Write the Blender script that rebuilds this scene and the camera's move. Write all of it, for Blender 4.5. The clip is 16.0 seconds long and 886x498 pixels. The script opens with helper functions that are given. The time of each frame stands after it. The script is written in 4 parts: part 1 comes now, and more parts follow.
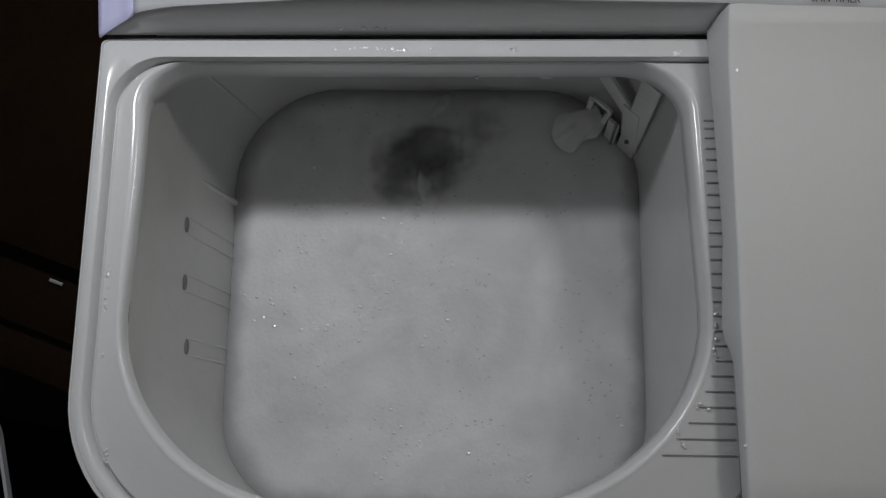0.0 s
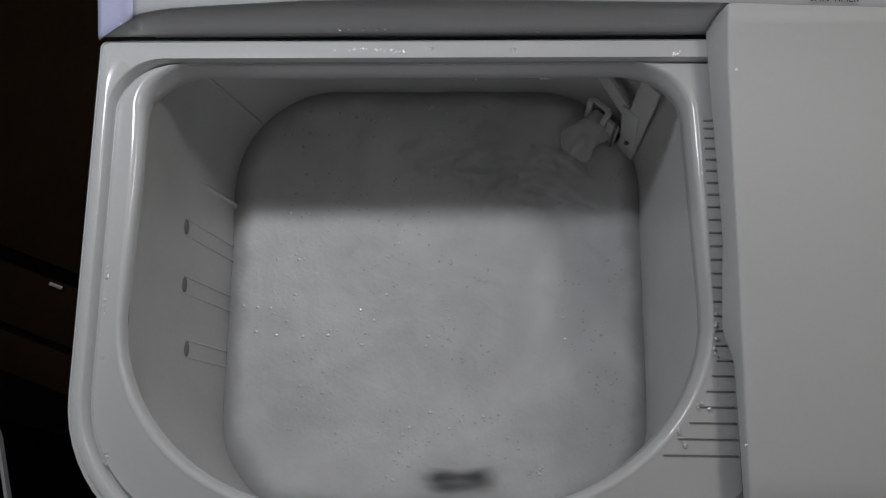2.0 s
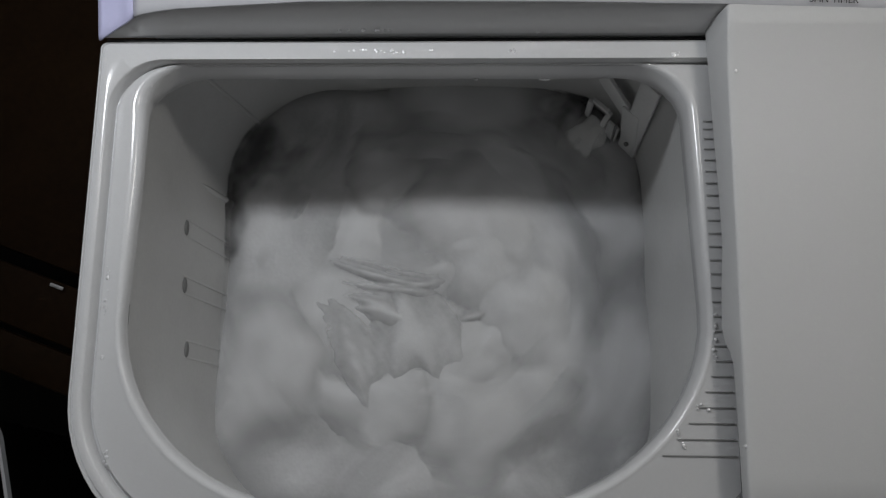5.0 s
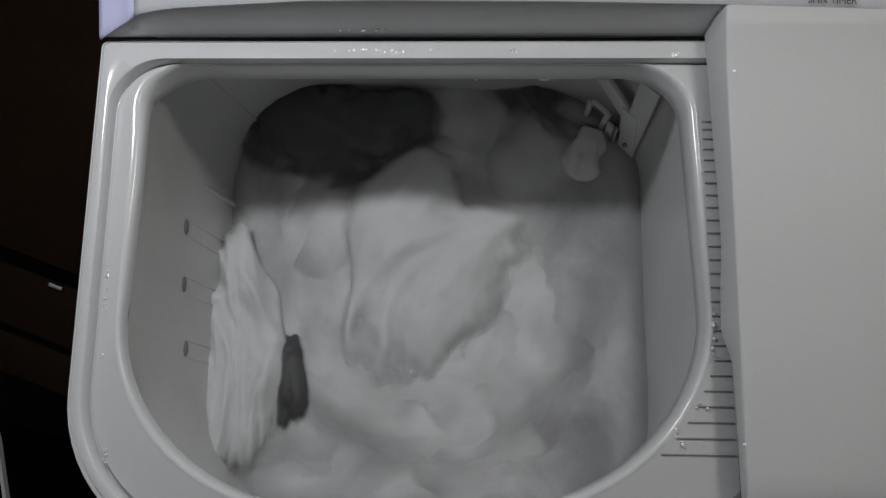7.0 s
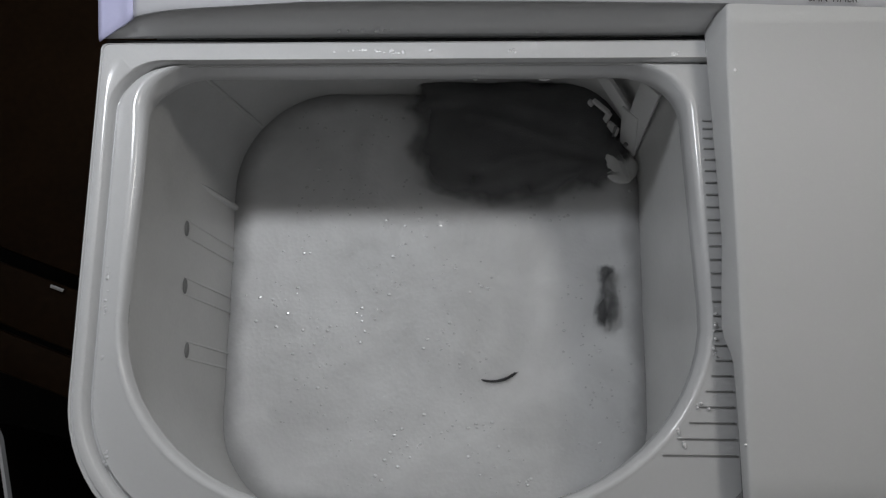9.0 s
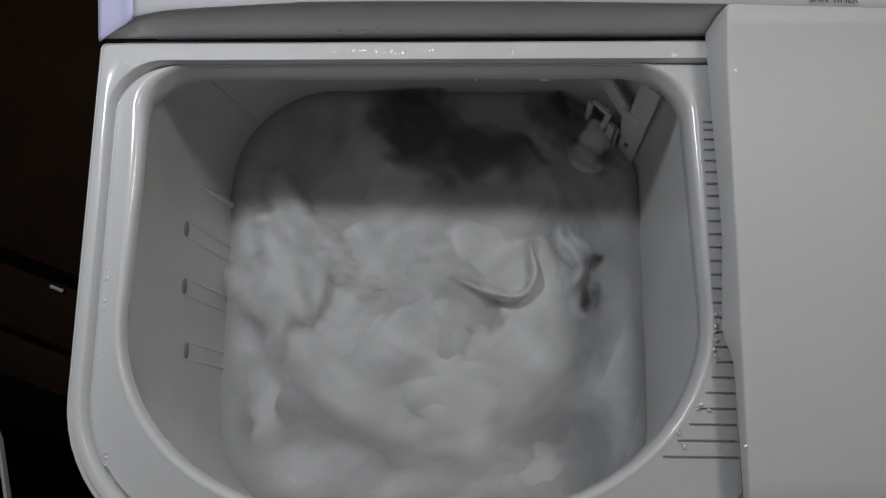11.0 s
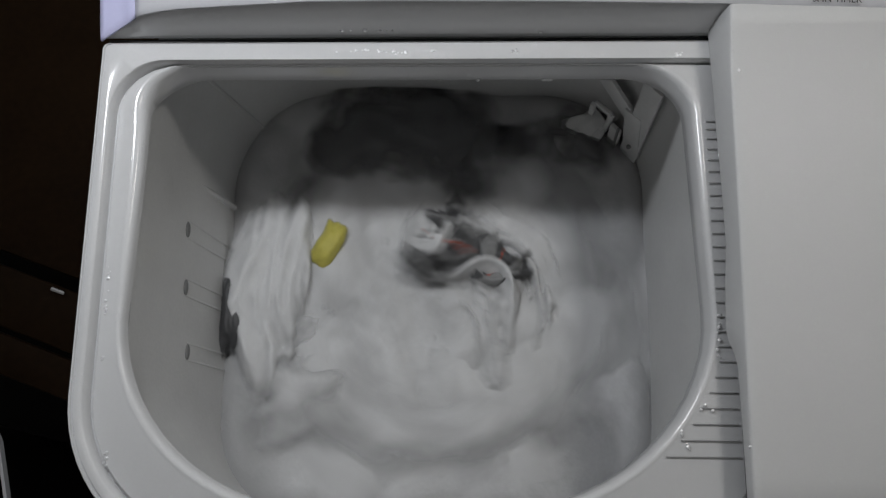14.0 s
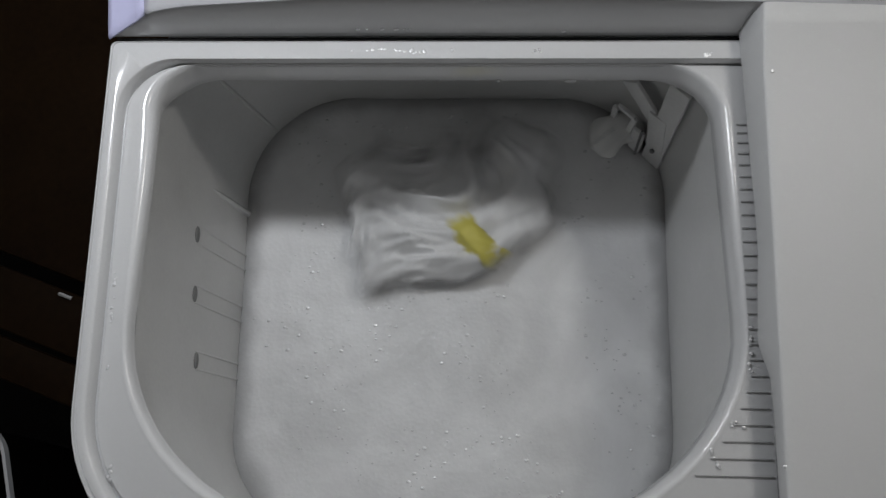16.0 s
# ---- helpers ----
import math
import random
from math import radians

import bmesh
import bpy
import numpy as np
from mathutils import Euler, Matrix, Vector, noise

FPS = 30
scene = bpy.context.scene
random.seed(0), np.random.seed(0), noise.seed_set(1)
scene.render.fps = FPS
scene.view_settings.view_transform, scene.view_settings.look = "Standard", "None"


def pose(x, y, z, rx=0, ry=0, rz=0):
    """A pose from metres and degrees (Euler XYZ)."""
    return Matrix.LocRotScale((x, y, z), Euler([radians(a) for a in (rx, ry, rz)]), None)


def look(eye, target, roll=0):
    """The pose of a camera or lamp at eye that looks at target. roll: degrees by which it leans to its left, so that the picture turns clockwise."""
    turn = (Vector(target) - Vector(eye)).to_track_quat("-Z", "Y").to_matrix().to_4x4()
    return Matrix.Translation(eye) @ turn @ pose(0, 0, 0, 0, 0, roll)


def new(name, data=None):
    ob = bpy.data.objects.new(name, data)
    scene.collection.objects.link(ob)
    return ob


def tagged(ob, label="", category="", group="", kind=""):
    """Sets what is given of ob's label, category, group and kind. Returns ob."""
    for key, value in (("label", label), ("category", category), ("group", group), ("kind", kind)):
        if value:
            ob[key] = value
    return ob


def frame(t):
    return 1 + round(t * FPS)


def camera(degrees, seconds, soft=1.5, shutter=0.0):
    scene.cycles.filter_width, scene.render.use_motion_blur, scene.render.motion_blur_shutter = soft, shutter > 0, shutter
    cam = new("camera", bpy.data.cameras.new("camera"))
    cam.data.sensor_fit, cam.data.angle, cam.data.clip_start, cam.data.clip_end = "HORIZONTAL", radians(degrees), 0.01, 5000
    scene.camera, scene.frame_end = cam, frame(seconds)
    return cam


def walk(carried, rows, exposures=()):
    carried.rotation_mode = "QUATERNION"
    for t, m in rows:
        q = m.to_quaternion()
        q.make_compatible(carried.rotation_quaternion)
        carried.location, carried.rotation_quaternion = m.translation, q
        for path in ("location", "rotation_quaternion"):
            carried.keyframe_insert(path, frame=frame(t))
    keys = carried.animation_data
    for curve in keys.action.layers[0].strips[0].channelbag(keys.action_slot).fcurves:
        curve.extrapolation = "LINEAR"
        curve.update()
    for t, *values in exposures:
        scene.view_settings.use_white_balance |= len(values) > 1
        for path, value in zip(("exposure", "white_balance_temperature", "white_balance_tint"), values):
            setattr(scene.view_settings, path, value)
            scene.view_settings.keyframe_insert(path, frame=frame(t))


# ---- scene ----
cam = camera(50.7, 16.0, soft=1.3, shutter=1.8)
PATH = [
    (0, (0.0426, -0.0834, 1.5126), (-0.0201, 0.3266, -0.4439), -8.15),
    (0.5, (0.0426, -0.0834, 1.5126), (-0.0211, 0.3266, -0.4439), -8.33),
    (1, (0.0426, -0.0814, 1.5126), (-0.0211, 0.3236, -0.4449), -8.44),
    (1.5, (0.0436, -0.0874, 1.5106), (-0.0221, 0.3375, -0.4426), -8.26),
    (2, (0.0426, -0.0864, 1.5116), (-0.0200, 0.3346, -0.4426), -8.10),
    (2.5, (0.0426, -0.0834, 1.5126), (-0.0200, 0.3285, -0.4435), -8.23),
    (3, (0.0406, -0.0834, 1.5126), (-0.0179, 0.3286, -0.4436), -7.78),
    (3.5, (0.0406, -0.0854, 1.5116), (-0.0160, 0.3337, -0.4432), -7.38),
    (4, (0.0416, -0.0834, 1.5126), (-0.0180, 0.3295, -0.4434), -7.86),
    (6.5, (0.0456, -0.0934, 1.5106), (-0.0240, 0.3505, -0.4383), -8.45),
    (7, (0.0426, -0.0904, 1.5126), (-0.0181, 0.3415, -0.4393), -7.50),
    (7.5, (0.0456, -0.0954, 1.5096), (-0.0240, 0.3534, -0.4381), -8.34),
    (8, (0.0446, -0.0924, 1.5116), (-0.0219, 0.3475, -0.4383), -8.28),
    (8.5, (0.0456, -0.0904, 1.5116), (-0.0240, 0.3435, -0.4395), -8.67),
    (9, (0.0446, -0.0894, 1.5116), (-0.0229, 0.3415, -0.4403), -8.60),
    (11.5, (0.0446, -0.0894, 1.5106), (-0.0230, 0.3436, -0.4408), -8.50),
    (12, (0.0446, -0.0894, 1.5106), (-0.0230, 0.3436, -0.4408), -8.50),
    (12.5, (0.0446, -0.0904, 1.5106), (-0.0240, 0.3445, -0.4403), -8.58),
    (13, (0.0446, -0.0924, 1.5106), (-0.0220, 0.3475, -0.4393), -8.19),
    (13.5, (0.0446, -0.0934, 1.5096), (-0.0231, 0.3495, -0.4396), -8.18),
    (14, (0.0436, -0.0934, 1.5076), (-0.0260, 0.3534, -0.4406), -8.44),
    (14.5, (0.0436, -0.0934, 1.5036), (-0.0311, 0.3592, -0.4431), -8.69),
    (15, (0.0406, -0.0904, 1.4986), (-0.0360, 0.3613, -0.4482), -9.15),
    (15.5, (0.0396, -0.0884, 1.4906), (-0.0452, 0.3694, -0.4544), -9.67),
    (16, (0.0376, -0.0864, 1.4836), (-0.0552, 0.3702, -0.4614), -10.68),
]
EXPOSURES = ((0, -0.1), (1, -0.12), (2, -0.2), (3, -0.14), (4, -0.04), (7, 0.05), (8, 0.04), (9, 0.05), (11.5, 0.1), (12.5, 0.13), (13.5, 0.2), (14.5, 0.24), (15.5, 0.2), (16, 0.19))
walk(cam, [(t, look(eye, target, roll)) for t, eye, target, roll in PATH], EXPOSURES)

# ---- light ----
world = bpy.data.worlds.new("world")
scene.world = world
world.use_nodes = True
world.node_tree.nodes["Background"].inputs["Color"].default_value = (0.6, 0.7, 1.0, 1)
world.node_tree.nodes["Background"].inputs["Strength"].default_value = 0.02
LAMP = (-0.19, 0.306, 1.36)
SIDE_LAMP = (0.47, 0.375, 1.66)


def lamp(name, at, size, watts, colour):
    data = bpy.data.lights.new(name, "POINT")
    data.shadow_soft_size, data.energy, data.color = size / 2, watts, colour
    new(name, data).matrix_world = pose(*at)


lamp("ceiling_bulb", LAMP, 0.045, 4.5, (0.91, 0.95, 1.0))
lamp("side_bulb", SIDE_LAMP, 0.11, 5.1, (1.0, 0.975, 0.925))


# ---- materials ----
def material(name, colour, rough=0.5, metal=0.0, vary=0.08, scale=8.0, grain=250.0, bump=0.05, coat=0.0, speck=0.3):
    """A surface with broad stains and fine grain, in object space."""
    m = bpy.data.materials.new(name)
    m.use_nodes = True
    n, l = m.node_tree.nodes, m.node_tree.links
    b = n["Principled BSDF"]
    b.inputs["Metallic"].default_value = metal
    b.inputs["Coat Weight"].default_value = coat
    b.inputs["Coat Roughness"].default_value = 0.12
    co = n.new("ShaderNodeTexCoord")
    big, fine = n.new("ShaderNodeTexNoise"), n.new("ShaderNodeTexNoise")
    big.inputs["Scale"].default_value, big.inputs["Detail"].default_value = scale, 5
    fine.inputs["Scale"].default_value, fine.inputs["Detail"].default_value = grain, 3
    for tex in (big, fine):
        l.new(co.outputs["Object"], tex.inputs["Vector"])
    mix = n.new("ShaderNodeMath")
    mix.operation = "MULTIPLY_ADD"
    mix.inputs[1].default_value, mix.inputs[2].default_value = speck, 0.0
    l.new(fine.outputs["Fac"], mix.inputs[0])
    add = n.new("ShaderNodeMath")
    add.operation = "MULTIPLY_ADD"
    add.inputs[1].default_value = 1.0 - speck
    l.new(big.outputs["Fac"], add.inputs[0])
    l.new(mix.outputs[0], add.inputs[2])
    ramp = n.new("ShaderNodeValToRGB")
    ramp.color_ramp.elements[0].position, ramp.color_ramp.elements[1].position = 0.3, 0.7
    ramp.color_ramp.elements[0].color = (*[c * (1 - vary) for c in colour], 1)
    ramp.color_ramp.elements[1].color = (*[min(1, c * (1 + vary)) for c in colour], 1)
    l.new(add.outputs[0], ramp.inputs["Fac"])
    l.new(ramp.outputs["Color"], b.inputs["Base Color"])
    rr = n.new("ShaderNodeMapRange")
    rr.inputs["To Min"].default_value, rr.inputs["To Max"].default_value = max(0.02, rough * 0.8), min(1, rough * 1.2)
    l.new(big.outputs["Fac"], rr.inputs["Value"])
    l.new(rr.outputs["Result"], b.inputs["Roughness"])
    bp = n.new("ShaderNodeBump")
    bp.inputs["Strength"].default_value, bp.inputs["Distance"].default_value = bump, 0.002
    l.new(fine.outputs["Fac"], bp.inputs["Height"])
    l.new(bp.outputs["Normal"], b.inputs["Normal"])
    return m


def foam_material(name, colour, rough=0.6, vary=0.07, scale=14.0, twist=0.0):
    """Wet suds: small bubbles as relief, broad thin and thick patches."""
    m = material(name, colour, rough, vary=vary, scale=scale, grain=300.0, bump=0.08, speck=0.06)
    n, l = m.node_tree.nodes, m.node_tree.links
    b = n["Principled BSDF"]
    [x for x in n if x.type == "TEX_NOISE"][0].inputs["Distortion"].default_value = twist
    co = n.new("ShaderNodeTexCoord")
    cell = n.new("ShaderNodeTexVoronoi")
    cell.inputs["Scale"].default_value = 260.0
    l.new(co.outputs["Object"], cell.inputs["Vector"])
    bp = n.new("ShaderNodeBump")
    bp.inputs["Strength"].default_value, bp.inputs["Distance"].default_value = 0.12, 0.0012
    l.new(cell.outputs["Distance"], bp.inputs["Height"])
    l.new([x for x in n if x.type == "BUMP"][0].outputs["Normal"], bp.inputs["Normal"])
    l.new(bp.outputs["Normal"], b.inputs["Normal"])
    b.inputs["Subsurface Weight"].default_value, b.inputs["Subsurface Scale"].default_value = 0.8, 0.010
    b.inputs["Subsurface Radius"].default_value = (1, 1, 1)
    # greys the suds' rim: contact shade put into the colour, with thinner suds
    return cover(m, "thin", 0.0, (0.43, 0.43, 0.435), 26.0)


def fade(m, layer, lo, hi, scale, uneven, level=None, span=0.016):
    """Lets a surface thin out to nothing towards its rim, unevenly, as suds and hems do where they sink into the wash;
    with a level given, also where it dips to that height, under the suds."""
    n, l = m.node_tree.nodes, m.node_tree.links
    out, skin = n["Material Output"], n["Principled BSDF"]
    at, tex, co = n.new("ShaderNodeAttribute"), n.new("ShaderNodeTexNoise"), n.new("ShaderNodeTexCoord")
    at.attribute_name = layer
    tex.inputs["Scale"].default_value, tex.inputs["Detail"].default_value = scale, 4
    l.new(co.outputs["Object"], tex.inputs["Vector"])
    add = n.new("ShaderNodeMath")
    add.operation = "MULTIPLY_ADD"
    add.inputs[1].default_value = uneven
    l.new(tex.outputs["Fac"], add.inputs[0])
    l.new(at.outputs["Fac"], add.inputs[2])
    total = add.outputs[0]
    if level:
        geo, axes, near, more = n.new("ShaderNodeNewGeometry"), n.new("ShaderNodeSeparateXYZ"), n.new("ShaderNodeMapRange"), n.new("ShaderNodeMath")
        l.new(geo.outputs["Position"], axes.inputs[0])
        l.new(axes.outputs["Z"], near.inputs["Value"])
        for key, v in (("From Min", level), ("From Max", level + span), ("To Min", 1.0), ("To Max", 0.0)):
            near.inputs[key].default_value = v
        l.new(near.outputs["Result"], more.inputs[0])
        l.new(total, more.inputs[1])
        total = more.outputs[0]
    ease = n.new("ShaderNodeMapRange")
    ease.interpolation_type = "SMOOTHSTEP"
    for key, v in (("From Min", lo + uneven / 2), ("From Max", hi + uneven / 2), ("To Min", 0.0), ("To Max", 1.0)):
        ease.inputs[key].default_value = v
    l.new(total, ease.inputs["Value"])
    clear, mix = n.new("ShaderNodeBsdfTransparent"), n.new("ShaderNodeMixShader")
    l.new(ease.outputs["Result"], mix.inputs["Fac"])
    l.new(skin.outputs["BSDF"], mix.inputs[1])
    l.new(clear.outputs["BSDF"], mix.inputs[2])
    l.new(mix.outputs["Shader"], out.inputs["Surface"])
    return m


def cover(m, layer, level, colour, scale, weight=1.0, most=1.0):
    """Lays a patchy film over a material: by a mesh layer and, where level is given, on all that lies near the suds' level."""
    n, l = m.node_tree.nodes, m.node_tree.links
    base = n["Principled BSDF"].inputs["Base Color"]
    was = base.links[0].from_socket
    at, tex, co = n.new("ShaderNodeAttribute"), n.new("ShaderNodeTexNoise"), n.new("ShaderNodeTexCoord")
    at.attribute_name = layer
    tex.inputs["Scale"].default_value, tex.inputs["Detail"].default_value = scale, 6
    l.new(co.outputs["Object"], tex.inputs["Vector"])
    wet = n.new("ShaderNodeMath")
    wet.operation = "MULTIPLY_ADD"
    wet.inputs[1].default_value = weight
    l.new(at.outputs["Fac"], wet.inputs[0])
    if level:
        geo, axes, near = n.new("ShaderNodeNewGeometry"), n.new("ShaderNodeSeparateXYZ"), n.new("ShaderNodeMapRange")
        l.new(geo.outputs["Position"], axes.inputs[0])
        l.new(axes.outputs["Z"], near.inputs["Value"])
        for key, v in (("From Min", level), ("From Max", level + 0.011), ("To Min", 1.0), ("To Max", 0.0)):
            near.inputs[key].default_value = v
        l.new(near.outputs["Result"], wet.inputs[2])
    else:
        wet.inputs[2].default_value = 0.0
    rough = n.new("ShaderNodeMath")
    rough.operation = "MULTIPLY_ADD"
    rough.inputs[1].default_value, rough.inputs[2].default_value = 0.9, -0.45
    l.new(tex.outputs["Fac"], rough.inputs[0])
    both = n.new("ShaderNodeMath")
    l.new(wet.outputs[0], both.inputs[0])
    l.new(rough.outputs[0], both.inputs[1])
    fac = n.new("ShaderNodeMapRange")
    fac.interpolation_type = "SMOOTHSTEP"
    for key, v in (("From Min", 0.12), ("From Max", 0.95), ("To Min", 0.0), ("To Max", most)):
        fac.inputs[key].default_value = v
    l.new(both.outputs[0], fac.inputs["Value"])
    mix = n.new("ShaderNodeMix")
    mix.data_type = "RGBA"
    l.new(fac.outputs["Result"], mix.inputs["Factor"])
    l.new(was, mix.inputs["A"])
    mix.inputs["B"].default_value = (*colour, 1)
    l.new(mix.outputs["Result"], base)
    return m


PLASTIC = material("white_plastic", (0.63, 0.63, 0.635), 0.17, vary=0.03, scale=5, grain=500, bump=0.015)
# white cap plastic; the lavender is the cool light's tint, put into the colour
CAPMAT = material("cool_lit_cap_plastic", (0.57, 0.57, 0.80), 0.25, vary=0.03, scale=5, grain=500, bump=0.02)
LIDMAT = material("lid_plastic", (0.565, 0.565, 0.565), 0.55, vary=0.03, scale=5, grain=700, bump=0.03)
PANEL = material("panel_plastic", (0.60, 0.60, 0.63), 0.25, vary=0.03, scale=5, grain=500, bump=0.03)
TUBMAT = material("tub_plastic", (0.58, 0.58, 0.575), 0.35, vary=0.07, scale=18, grain=300, bump=0.08)
FILTERMAT = material("filter_plastic", (0.66, 0.66, 0.655), 0.4, vary=0.08, scale=20, grain=300, bump=0.06)
SHEET = material("painted_steel", (0.60, 0.60, 0.61), 0.3, vary=0.03, bump=0.03)
# darker than the deck to give the grooves their shade
GROOVE = material("groove_shade_grey", (0.36, 0.36, 0.36), 0.5)
# dark grey on solid pieces, in place of the shade inside slots and holes
HOLE = material("slot_shade", (0.19, 0.19, 0.19), 0.6)
INK = material("black_ink", (0.03, 0.03, 0.035), 0.5)
# near-black colour that stands in for the shade in open gaps
GAP = material("gap_shade", (0.012, 0.012, 0.012), 0.7)
# dark wood and floor, taken near black to carry the deep shade beside the machine
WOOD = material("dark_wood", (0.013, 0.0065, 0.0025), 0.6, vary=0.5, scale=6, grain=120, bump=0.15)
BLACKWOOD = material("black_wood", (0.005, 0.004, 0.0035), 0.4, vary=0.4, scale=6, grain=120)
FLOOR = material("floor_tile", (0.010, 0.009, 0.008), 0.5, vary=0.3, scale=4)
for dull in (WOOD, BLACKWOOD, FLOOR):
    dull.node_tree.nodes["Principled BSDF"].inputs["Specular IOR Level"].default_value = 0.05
WALL = material("wall_paint", (0.78, 0.775, 0.77), 0.8, vary=0.05, scale=3, bump=0.1)
CEIL = material("ceiling_paint", (0.86, 0.86, 0.86), 0.9, vary=0.04, scale=3, bump=0.1)
STEEL = material("steel", (0.6, 0.6, 0.6), 0.15, 1.0)
FOAM = foam_material("foam", (0.72, 0.72, 0.725), 0.45, 0.12, 11.0, 1.0)
THINFOAM = foam_material("thin_suds", (0.47, 0.47, 0.475), 0.5, 0.38, 9.0, 1.2)
SWIRLFOAM = foam_material("swirling_suds", (0.54, 0.54, 0.545), 0.5, 0.36, 8.0, 1.6)
LUMPFOAM = foam_material("lump_suds", (0.585, 0.585, 0.59), 0.5, 0.22, 10.0, 0.8)
fade(SWIRLFOAM, "rim", 0.62, 0.97, 16.0, 0.5)
fade(LUMPFOAM, "rim", 0.30, 0.92, 22.0, 0.5)
for churned in (THINFOAM, LUMPFOAM, SWIRLFOAM):
    churned.node_tree.nodes["Principled BSDF"].inputs["Subsurface Weight"].default_value = 0.0
WHITECLOTH = material("wet_white_cotton", (0.68, 0.68, 0.685), 0.55, vary=0.10, scale=25, grain=900, bump=0.35)
GREYCLOTH = material("wet_grey_cotton", (0.24, 0.24, 0.24), 0.5, vary=0.15, scale=25, grain=900, bump=0.35)
DARKCLOTH = material("wet_charcoal_cotton", (0.105, 0.105, 0.108), 0.5, vary=0.2, scale=30, grain=900, bump=0.4)
SOCKCLOTH = material("wet_black_cotton", (0.075, 0.075, 0.078), 0.45, vary=0.3, scale=30, grain=900, bump=0.4)
STRAPCLOTH = material("wet_black_tape", (0.04, 0.04, 0.043), 0.45, vary=0.3, scale=30, grain=900, bump=0.3)
YELLOWCLOTH = material("wet_yellow_cotton", (0.56, 0.50, 0.10), 0.5, vary=0.15, scale=40, grain=900, bump=0.35)
REDCLOTH = material("wet_red_band", (0.36, 0.06, 0.03), 0.5, vary=0.15, scale=40, grain=900, bump=0.3)
WASHWATER = material("wash_water", (0.24, 0.24, 0.24), 0.3, vary=0.15, scale=12)
NET = material("filter_net", (0.66, 0.66, 0.65), 0.5, vary=0.1, scale=60, grain=900, bump=0.3)
NETSHADE = material("wet_filter_net", (0.58, 0.58, 0.575), 0.5, vary=0.2, scale=60, grain=900, bump=0.3)
for soaked in (DARKCLOTH, GREYCLOTH, YELLOWCLOTH, REDCLOTH, SOCKCLOTH):
    cover(soaked, "suds", 0.682, (0.68, 0.68, 0.685), 60.0, 0.65)
WHITECLOTH.node_tree.nodes["Principled BSDF"].inputs["Subsurface Weight"].default_value = 0.5
WHITECLOTH.node_tree.nodes["Principled BSDF"].inputs["Subsurface Scale"].default_value = 0.004
WHITECLOTH.node_tree.nodes["Principled BSDF"].inputs["Subsurface Radius"].default_value = (1, 1, 1)
cover(WHITECLOTH, "suds", 0.682, (0.70, 0.70, 0.705), 60.0, 0.7)
fade(DARKCLOTH, "suds", 0.15, 0.95, 24.0, 1.3, 0.687, 0.028)
for soaked in (GREYCLOTH, YELLOWCLOTH, REDCLOTH, SOCKCLOTH):
    fade(soaked, "suds", 0.25, 0.95, 60.0, 0.9, 0.686, 0.018)
fade(WHITECLOTH, "suds", 0.15, 0.90, 26.0, 0.7, 0.687, 0.020)


# ---- mesh helpers ----
def mesh_of(name, bm, mat, smooth=True, sharp=35):
    me = bpy.data.meshes.new(name)
    bmesh.ops.recalc_face_normals(bm, faces=bm.faces)
    for f in bm.faces:
        f.smooth = smooth
    if smooth:
        for e in bm.edges:
            if len(e.link_faces) == 2 and e.calc_face_angle(0) > radians(sharp):
                e.smooth = False
    bm.to_mesh(me)
    bm.free()
    for one in (mat if isinstance(mat, (list, tuple)) else [mat]):
        me.materials.append(one)
    return me


def part(name, bm, mat, parent=None, label="", smooth=True, sharp=35):
    ob = new(name, mesh_of(name, bm, mat, smooth, sharp))
    ob.parent = parent
    return tagged(ob, label)


def thing(name, label, category, at=None, group="", kind=""):
    ob = new(name)
    ob.empty_display_size = 0.05
    if at is not None:
        ob.matrix_basis = at
    return tagged(ob, label, category, group, kind)


def box(bm, x0, x1, y0, y1, z0, z1, bevel=0.0):
    r = bmesh.ops.create_cube(bm, size=1, matrix=Matrix.LocRotScale(
        ((x0 + x1) / 2, (y0 + y1) / 2, (z0 + z1) / 2), None, (x1 - x0, y1 - y0, z1 - z0)))
    if bevel:
        edges = {e for v in r["verts"] for e in v.link_edges}
        bmesh.ops.bevel(bm, geom=list(edges), offset=bevel, segments=2, affect="EDGES", profile=0.5)
    return bm


def boxed(*a, bevel=0.0):
    return box(bmesh.new(), *a, bevel=bevel)


def ring(x0, x1, y0, y1, z, r, seg=14, side=10, power=2.0):
    """A closed loop, a rectangle with rounded corners; r: radii (x, y) of back-right, back-left, front-left, front-right."""
    corner = [(x1, y1, 1, 1, 0), (x0, y1, -1, 1, 90), (x0, y0, -1, -1, 180), (x1, y0, 1, -1, 270)]
    arcs = []
    for (cx, cy, sx, sy, a0), (rx, ry) in zip(corner, r):
        arc = []
        for k in range(seg + 1):
            a = radians(a0 + 90 * k / seg)
            c, s = math.cos(a), math.sin(a)
            c, s = math.copysign(abs(c) ** (2 / power), c), math.copysign(abs(s) ** (2 / power), s)
            arc.append(Vector((cx - sx * rx + rx * c, cy - sy * ry + ry * s, z)))
        arcs.append(arc)
    pts = []
    for k, arc in enumerate(arcs):
        pts += arc
        a, b = arc[-1], arcs[(k + 1) % 4][0]
        pts += [a.lerp(b, j / side) for j in range(1, side)]
    return pts


def loft(loops, close_first=False, close_last=False):
    bm = bmesh.new()
    rows = [[bm.verts.new(p) for p in loop] for loop in loops]
    for a, b in zip(rows, rows[1:]):
        for k in range(len(a)):
            j = (k + 1) % len(a)
            bm.faces.new((a[k], a[j], b[j], b[k]))
    if close_first:
        bm.faces.new(rows[0])
    if close_last:
        bm.faces.new(rows[-1])
    return bm


